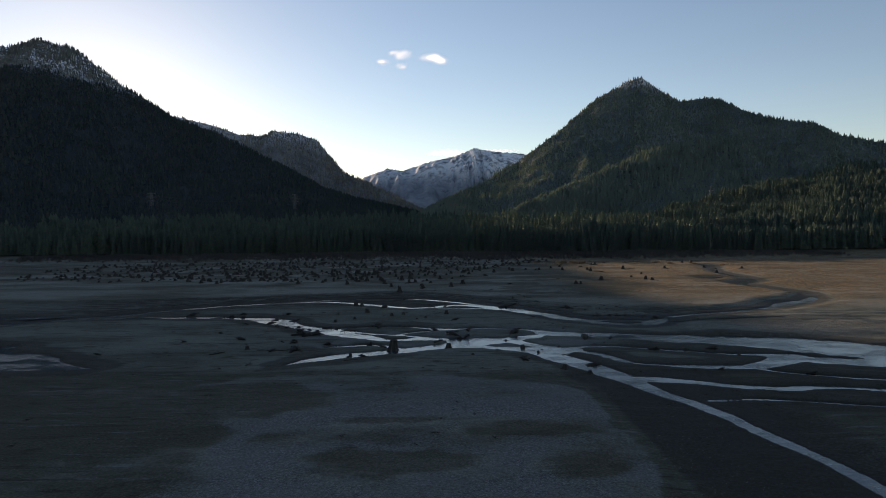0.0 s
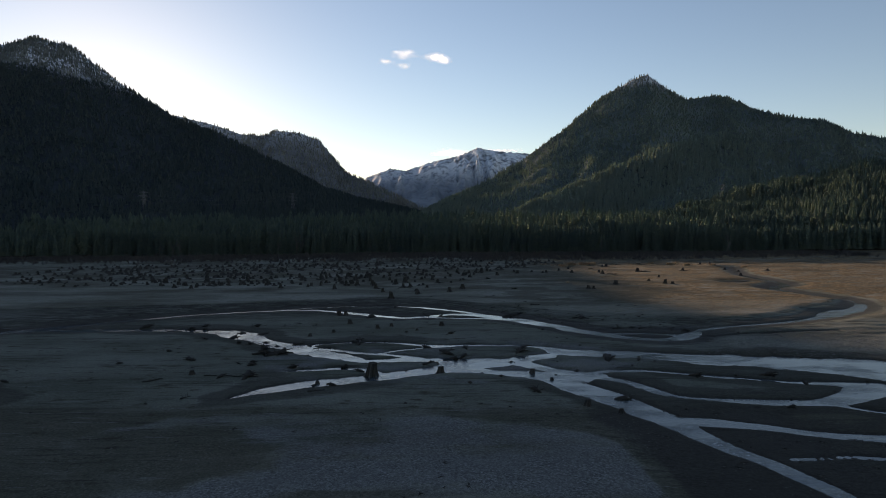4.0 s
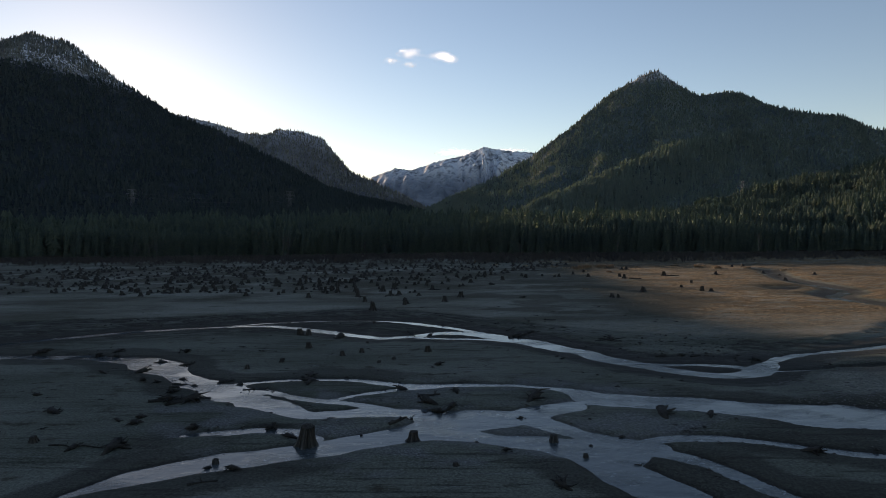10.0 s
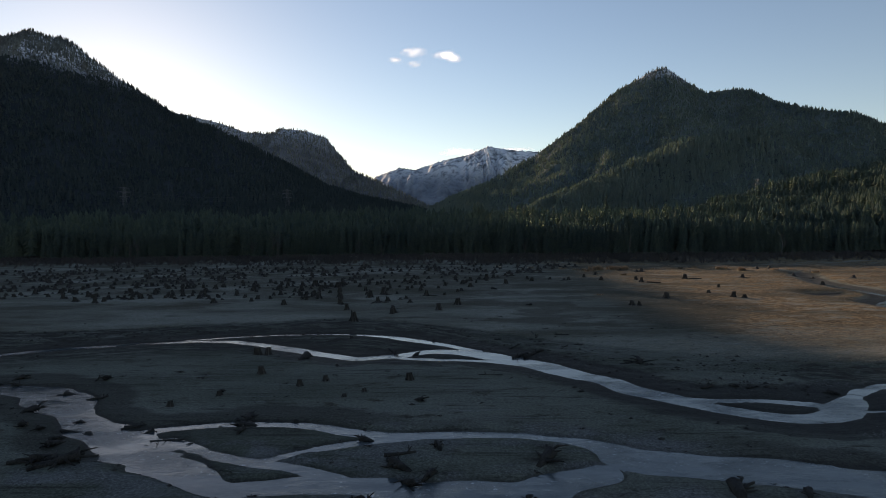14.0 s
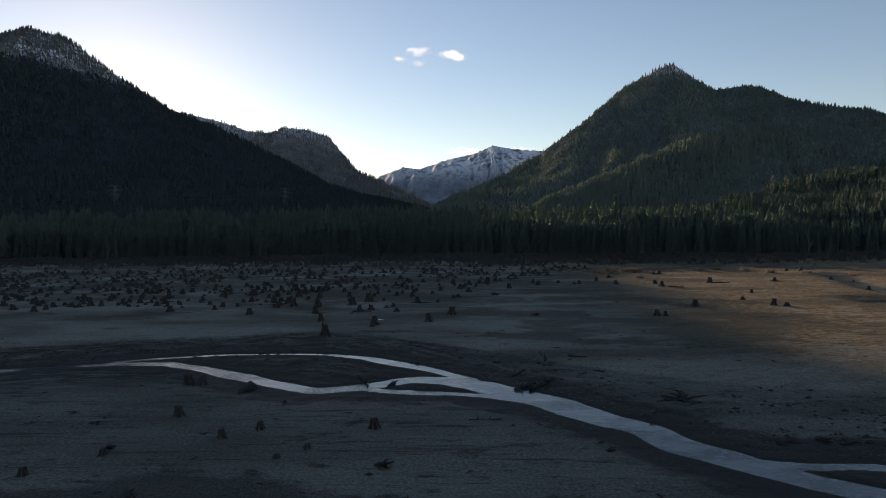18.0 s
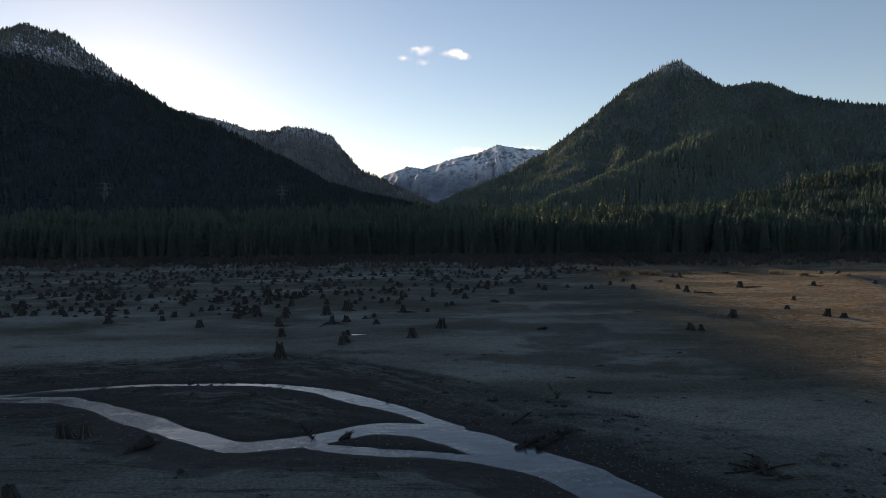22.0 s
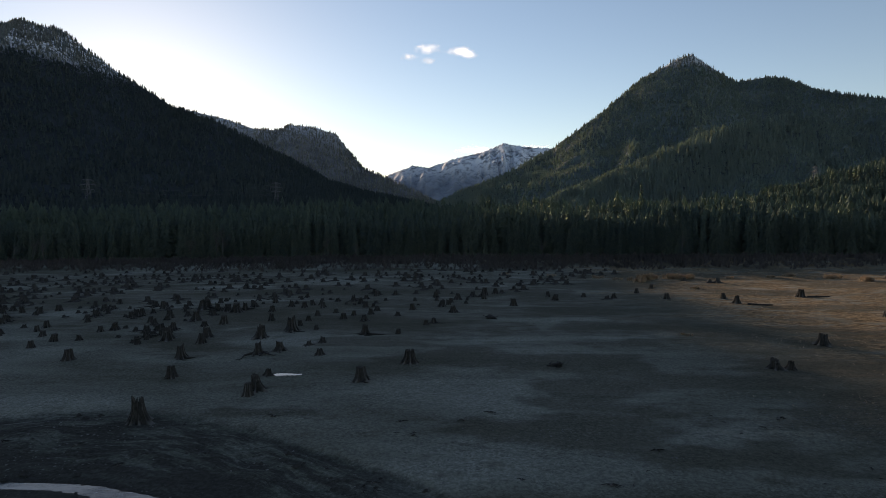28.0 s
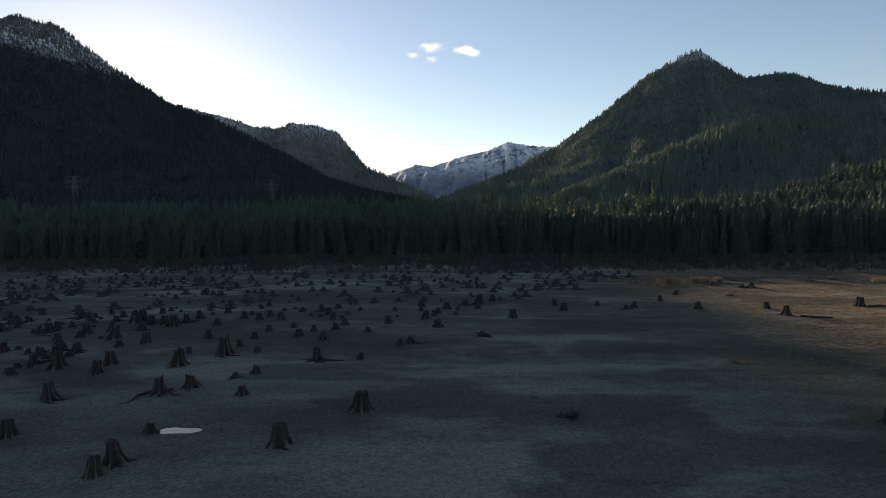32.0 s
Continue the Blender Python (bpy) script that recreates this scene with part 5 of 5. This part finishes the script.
# ---------------------------------------------------------------- shrubs, dry grass, stones and litter
def bush(seed, twigs, spread, stout=1.0):
    """A leafless fan of twigs of unit height."""
    r = np.random.default_rng(seed)
    out = []
    for _ in range(twigs):
        a, lean = r.uniform(0, 6.28), r.uniform(0.1, 1.0) * spread
        d = np.array([math.cos(a) * lean, math.sin(a) * lean, 1.0])
        d *= r.uniform(0.55, 1.05) / np.linalg.norm(d)
        b = np.array([*r.normal(0, 0.10, 2), -0.03])
        w = r.uniform(0.012, 0.03) * stout
        side = np.array([-d[1], d[0], 0]) / (np.linalg.norm(d[:2]) + 1e-6) * w
        mid = b + d * 0.55 + r.normal(0, 0.04, 3)
        v = np.array([b - side * 0.5, b + side * 0.5, mid - side, mid + side, b + d, mid + [0, 0, 0.02] + np.cross(side, d) * 1.5])
        out.append((v, np.array([(0, 1, 3), (0, 3, 2), (2, 3, 4), (2, 5, 4), (3, 4, 5)])))
    return merged(out)


rng = np.random.default_rng(123)
n = 11000
x = rng.uniform(-260, 240, n)
y = rng.uniform(0, 1, n) ** 0.7 * 56 + 336 - 10 * smooth(-60, -200, x) - 14 * smooth(60, 160, x)
keep = rng.uniform(0, 1, n) < smooth(338, 372, y + 12 * fbm(x / 18, y / 18, 3, 8))
x, y = x[keep], y[keep]
h = rng.uniform(0.8, 2.6, len(x))
v, f = strew([bush(1300 + k, 8, 0.9, 2.4) for k in range(6)], np.c_[x, y, height_at(x, y)], np.c_[h * 1.25, h], rng.uniform(0, 6.28, len(x)), 3)
tagged(new("shore_shrubs", raw_mesh("shore_shrubs", v, f, SHRUB)), "belt of leafless purplish brown willow shrubs", "shrubs", kind="stuff")


def build_clump(x, y, wide, high, seed):
    """A sunlit clump of tall dead grass."""
    pieces = []
    r = np.random.default_rng(seed)
    for k in range(14):
        v, f = bush(seed * 10 + k, 40, 0.85, 1.8)
        s = r.uniform(0.7, 1.15) * high
        pieces.append((v * [s, s, s] + [*r.normal(0, wide * 0.24, 2), 0], f))
    ob = new("dry_grass_clump", raw_mesh("dry_grass_clump", *merged(pieces), STRAW))
    ob.matrix_basis = pose(x, y, float(height_at(x, y)) - 0.05)
    tagged(ob, "tall clump of dry golden grass on the lakebed", "grass clump", "dry grass clumps")


CLUMPS = [(62.8, 313, 5, 2.8), (70.1, 316, 6, 2.4), (73.7, 315, 4, 2.2), (57.5, 309, 8, 1.6), (49.5, 319, 3, 1.3), (67.6, 293, 3, 0.9), (57.9, 296, 3, 0.9), (53.5, 313, 4, 1.0), (44.9, 233.6, 2, 0.6), (85.4, 315, 2.5, 1.0),
          (112.3, 316, 4, 2.0), (117.1, 309, 4, 2.0), (97, 318, 2.5, 1.1), (104, 321, 3, 1.3), (128, 305, 4, 1.3), (140, 300, 4, 1.4), (24, 330, 3, 1.0), (38, 326, 2.5, 1.0)]
for k, (x, y, w, h) in enumerate(CLUMPS):
    build_clump(x, y, w, 0.72 * h, 1500 + k)

# short dead grass over the dry meadow
n = 26000
x, y = rng.uniform(38, 175, n), 160 + 180 * rng.uniform(0, 1, n) ** 1.1
keep = (smooth(44, 66, x + 14 * fbm(x / 20, y / 20, 3, 6)) * smooth(-0.5, 0.3, fbm(x / 7, y / 4, 4, 12)) > rng.uniform(0, 1, len(x))) & (bed(x.copy(), y.copy()) > -0.2)
x, y = x[keep], y[keep]
h = rng.uniform(0.07, 0.24, len(x))
v, f = strew([bush(1700 + k, 7, 1.3, 1.0) for k in range(4)], np.c_[x, y, height_at(x, y)], np.c_[h * 1.7, h], rng.uniform(0, 6.28, len(x)), 4)
tagged(new("meadow_grass", raw_mesh("meadow_grass", v, f, STRAW)), "short dead straw-coloured grass over the silt", "grass", kind="stuff")
# low dark tufts and moss on the plain among the stumps
n = 9000
x, y = rng.uniform(-120, 60, n), rng.uniform(195, 330, n)
keep = smooth(0.0, 0.35, fbm(x / 15, y / 9, 4, 19)) > rng.uniform(0, 1, n)
x, y = x[keep], y[keep]
h = rng.uniform(0.06, 0.20, len(x))
v, f = strew([bush(1750 + k, 5, 1.8) for k in range(3)], np.c_[x, y, height_at(x, y)], np.c_[h * 2.4, h], rng.uniform(0, 6.28, len(x)), 14)
tagged(new("low_tufts", raw_mesh("low_tufts", v, f, SHRUB)), "low dark withered tufts between the stumps", "grass", kind="stuff")


def stone(seed):
    r = np.random.default_rng(seed)
    bm = bmesh.new()
    bmesh.ops.create_icosphere(bm, subdivisions=1, radius=1.0)
    v = np.array([p.co[:] for p in bm.verts]) * r.uniform(0.7, 1.15, (len(bm.verts), 1)) * [1.0, r.uniform(0.6, 0.95), r.uniform(0.4, 0.65)]
    f = np.array([[q.index for q in t.verts] for t in bm.faces])
    bm.free()
    return v, f


def pebble(seed):
    """A small stone of eight faces."""
    r = np.random.default_rng(seed)
    v = np.array([(1, 0, 0), (-1, 0, 0), (0, 0.8, 0), (0, -0.8, 0), (0, 0, 0.5), (0, 0, -0.5)]) * r.uniform(0.7, 1.2, (6, 1))
    return v, np.array([(0, 2, 4), (2, 1, 4), (1, 3, 4), (3, 0, 4), (2, 0, 5), (1, 2, 5), (3, 1, 5), (0, 3, 5)])


def stones(name, label, x, y, low, high, seed):
    r = np.random.default_rng(seed)
    s = low + (high - low) * r.uniform(0, 1, len(x)) ** 2.5
    v, f = strew(PEBBLES, np.c_[x, y, height_at(x, y) + 0.1 * s], np.c_[s, s], r.uniform(0, 6.28, len(x)), seed)
    tagged(new(name, raw_mesh(name, v, f, STONE)), label, "stones", kind="stuff")


PEBBLES = [pebble(1800 + k) for k in range(8)]
n = 15000
x, y = rng.uniform(46, 100, n), rng.uniform(119, 147, n)
keep = bed(x.copy(), y.copy()) > -0.55
stones("gravel_bar", "bar of rounded grey and brown river stones", x[keep], y[keep], 0.05, 0.20, 1)
n = 6000
x, y = rng.uniform(-40, 34, n), rng.uniform(40, 96, n)
keep = smooth(-0.05, 0.35, fbm(x / 12, y / 7, 4, 15)) > rng.uniform(0, 1, n)
stones("sand_bar_gravel", "scattered pale pebbles on the sand bar", x[keep], y[keep], 0.03, 0.12, 2)
n = 14000
x, y = rng.uniform(-40, 60, n), rng.uniform(150, 205, n)
keep = (smooth(-0.1, 0.4, fbm(x / 9, y / 5, 4, 25)) > rng.uniform(0, 1, n)) & (bed(x.copy(), y.copy()) > -0.95)
stones("bank_gravel", "pebbles washed out along the cut bank", x[keep], y[keep], 0.03, 0.16, 3)


n = 42000
x, y = rng.uniform(-90, 80, n), 48 + 160 * rng.uniform(0, 1, n)
keep = (0.10 + 0.9 * smooth(-0.10, 0.40, fbm(x / 11, y / 5, 4, 45)) > rng.uniform(0, 1, n)) & (bed(x.copy(), y.copy()) > -0.9)
x, y = x[keep], y[keep]
s = 0.025 + 0.08 * rng.uniform(0, 1, len(x)) ** 3
v, f = strew([pebble(2100 + k) for k in range(6)], np.c_[x, y, height_at(x, y) + 0.2 * s], np.c_[s, s], rng.uniform(0, 6.28, len(x)), 15)
tagged(new("bed_gravel", raw_mesh("bed_gravel", v, f, STONE)), "loose gravel strewn over the lakebed", "stones", kind="stuff")


n = 30000
x, y = rng.uniform(-80, 62, n), rng.uniform(92, 202, n)
north, low = beyond_lip(x, y), bed(x.copy(), y.copy())
share = 0.55 * smooth(0.5, -1.0, north) * smooth(-24, -14, north) + 0.6 * np.exp(-((low + 0.47) / 0.08) ** 2)
keep = (share * smooth(-0.15, 0.45, fbm(x / 5, y / 2.5, 4, 95)) > rng.uniform(0, 1, n)) & (low > -0.97)
x, y = x[keep], y[keep]
s = 0.06 + 0.38 * rng.uniform(0, 1, len(x)) ** 3
v, f = strew([pebble(2200 + k) for k in range(6)], np.c_[x, y, height_at(x, y) + 0.1 * s], np.c_[s, s], rng.uniform(0, 6.28, len(x)), 25)
tagged(new("silt_clods", raw_mesh("silt_clods", v, f, CLOD)), "dark damp clods crumbled from the cut banks", "clods", kind="stuff")


n = 22000
x, y = rng.uniform(4, 62, n), rng.uniform(150, 196, n)
north = beyond_lip(x, y)
keep = (smooth(3, -2, north) * smooth(-22, -12, north) * smooth(0.0, 0.4, fbm(x / 6, y / 2.2, 4, 97)) > rng.uniform(0, 1, n)) & (bed(x.copy(), y.copy()) > -0.9)
x, y = x[keep], y[keep]
s = 0.04 + 0.09 * rng.uniform(0, 1, len(x)) ** 2
v, f = strew([pebble(2300 + k) for k in range(6)], np.c_[x, y, height_at(x, y) + 0.2 * s], np.c_[s, s], rng.uniform(0, 6.28, len(x)), 35)
tagged(new("washed_gravel", raw_mesh("washed_gravel", v, f, STONE)), "pale gravel washed in streaks over the bank", "stones", kind="stuff")


def litter(seed):
    """A small dark scrap of drift: twigs and a clod."""
    r = np.random.default_rng(seed)
    out = [(stone(seed)[0] * 0.5, stone(seed)[1])]
    for _ in range(5):
        a, l = r.uniform(0, 6.28), r.uniform(0.6, 1.8)
        d = np.array([math.cos(a), math.sin(a), r.uniform(-0.03, 0.14)]) * l
        out.append(tube([d * -0.3 + [0, 0, 0.1], d * 0.4 + [0, 0, 0.2], d], [0.09, 0.07, 0.02], 4))
    return merged(out)


n = 11000
x, y = rng.uniform(-95, 75, n), rng.uniform(62, 200, n)
near_water = np.exp(-((bed(x.copy(), y.copy()) + 0.50) / 0.10) ** 2)
keep = (0.16 + 0.75 * near_water) * smooth(0.0, 0.5, fbm(x / 10, y / 10, 3, 35) + 0.25) > rng.uniform(0, 1, n)
x, y = x[keep], y[keep]
s = 0.10 + 0.40 * rng.uniform(0, 1, len(x)) ** 3
v, f = strew([litter(1900 + k) for k in range(6)], np.c_[x, y, height_at(x, y)], np.c_[s, s], rng.uniform(0, 6.28, len(x)), 5)
tagged(new("drift_litter", raw_mesh("drift_litter", v, f, STUMP)), "small dark scraps of driftwood on the silt", "driftwood", kind="stuff")


# ---------------------------------------------------------------- power line towers
def build_tower(x, y, z, high, turn):
    """A four-legged lattice tower with three cross-arms."""
    tower = tagged(new("transmission_tower"), "galvanised steel lattice power line tower above the trees", "power tower", "power line towers")

    def half(t):
        return 2.3 * (1 - t) ** 1.3 + 0.6

    corners = [(1, 1), (-1, 1), (-1, -1), (1, -1)]
    for cx, cy in corners:
        part("leg", raw_mesh("leg", *tube([(cx * half(t), cy * half(t), t * high) for t in np.linspace(0, 1, 6)], [0.15] * 6, 4), STEEL), tower)
    levels = np.linspace(0, 1, 9)
    for a, b in zip(levels[:-1], levels[1:]):
        for k in range(4):
            (ax, ay), (bx, by) = corners[k], corners[(k + 1) % 4]
            p = np.array([(ax * half(a), ay * half(a), a * high), (bx * half(b), by * half(b), b * high)])
            q = np.array([(bx * half(a), by * half(a), a * high), (ax * half(b), ay * half(b), b * high)])
            part("brace", raw_mesh("brace", *merged([tube(p, [0.05, 0.05], 4), tube(q, [0.05, 0.05], 4)]), STEEL), tower)
    for t, reach in ((0.70, 5.0), (0.84, 6.2), (0.97, 4.6)):
        zz = t * high
        arm = part("crossarm", raw_mesh("crossarm", *merged([tube([(-reach, 0, zz), (0, 0.7, zz + 0.9), (reach, 0, zz)], [0.14, 0.18, 0.14], 4), tube([(-reach, 0, zz), (0, -0.7, zz - 0.3), (reach, 0, zz)], [0.14, 0.18, 0.14], 4)]), STEEL), tower)
        for s in (-1, 1):
            part("insulator", raw_mesh("insulator", *tube([(s * reach, 0, zz), (s * reach, 0, zz - 1.6)], [0.10, 0.10], 6), STEEL), arm)
    tower.matrix_basis = pose(x, y, z, 0, 0, turn)


build_tower(286.3, 641, 26.0, 30.5, 25)
build_tower(-182.5, 742, 26.0, 30.0, 40)
build_tower(-310.2, 640.0, 24.5, 30.0, 55)


def build_wire(a, b, sag):
    """One sagging conductor between two towers."""
    a, b = np.array(a), np.array(b)
    path = [a + (b - a) * t - np.array([0, 0, 4 * sag * t * (1 - t)]) for t in np.linspace(0, 1, 25)]
    tagged(new("power_line", raw_mesh("power_line", *tube(path, [0.03] * 25, 4), STEEL)), "thin sagging power line between steel towers", "power line", "power lines")


for t in (0.70, 0.84, 0.97):
    for s in (-1, 1):
        u, w = radians(40), radians(55)
        build_wire((-182.5 + 5 * s * math.cos(u), 742 + 5 * s * math.sin(u), 26.0 + 30 * t - 1.6), (-310.2 + 5 * s * math.cos(w), 640.0 + 5 * s * math.sin(w), 24.5 + 30 * t - 1.6), 7.0)


# ---------------------------------------------------------------- clouds
CLOUD = bpy.data.materials.new("glowing_cloud_droplets")
CLOUD.use_nodes = True
cn, ck = CLOUD.node_tree.nodes, CLOUD.node_tree.links
cn["Principled BSDF"].inputs["Base Color"].default_value = (0.9, 0.9, 0.9, 1)
cn["Principled BSDF"].inputs["Roughness"].default_value = 1.0
# added glow stands in for sunlight scattered through the clouds
cn["Principled BSDF"].inputs["Emission Color"].default_value = (1.0, 0.97, 0.93, 1)
cn["Principled BSDF"].inputs["Emission Strength"].default_value = 0.45


def build_cloud(puffs, seed, label):
    """A small cloud of very many droplets, thick within and thin at its rim."""
    r = np.random.default_rng(seed)
    p = []
    for x, y, z, w, h, n in puffs:
        lumps = r.normal(0, 0.42, (9, 3)) * [w, w * 0.5, h] + [x, y, z]
        pick = lumps[r.integers(0, 9, n)]
        p.append(pick + r.normal(0, 0.34, (n, 3)) * [w, w * 0.5, h])
    p = np.vstack(p)
    s = r.uniform(1.0, 2.8, len(p))
    tet = (np.array([(1, 0, -0.5), (-0.6, 0.9, -0.5), (-0.6, -0.9, -0.5), (0, 0, 0.9)], float), np.array([(0, 1, 2), (0, 3, 1), (1, 3, 2), (2, 3, 0)]))
    v, f = strew([tet], p, np.c_[s, s], r.uniform(0, 6.28, len(p)), seed)
    tagged(new("backdrop", raw_mesh("backdrop", v, f, CLOUD)), label, "cloud", kind="structure")


build_cloud([(-52, 4500, 1216, 60, 32, 1300), (-15, 4500, 1198, 46, 26, 700)], 1, "small bright white cloud in a pale sky")
build_cloud([(-300, 4500, 1232, 62, 34, 420), (-350, 4500, 1262, 30, 18, 110), (-262, 4500, 1252, 46, 24, 240), (-300, 4500, 1160, 50, 20, 170), (-440, 4500, 1190, 46, 22, 230)], 2, "wispy broken white cloud in a pale sky")
build_cloud([(10, 4400, 505, 95, 22, 1500), (85, 4400, 500, 60, 22, 900)], 3, "low white cloud bank behind the snowy ridge")
build_cloud([(380, 4400, 512, 110, 12, 900)], 4, "thin white cloud behind the snowy ridge")
build_cloud([(-705, 4400, 372, 44, 15, 220)], 5, "small low white cloud in the mountain gap")
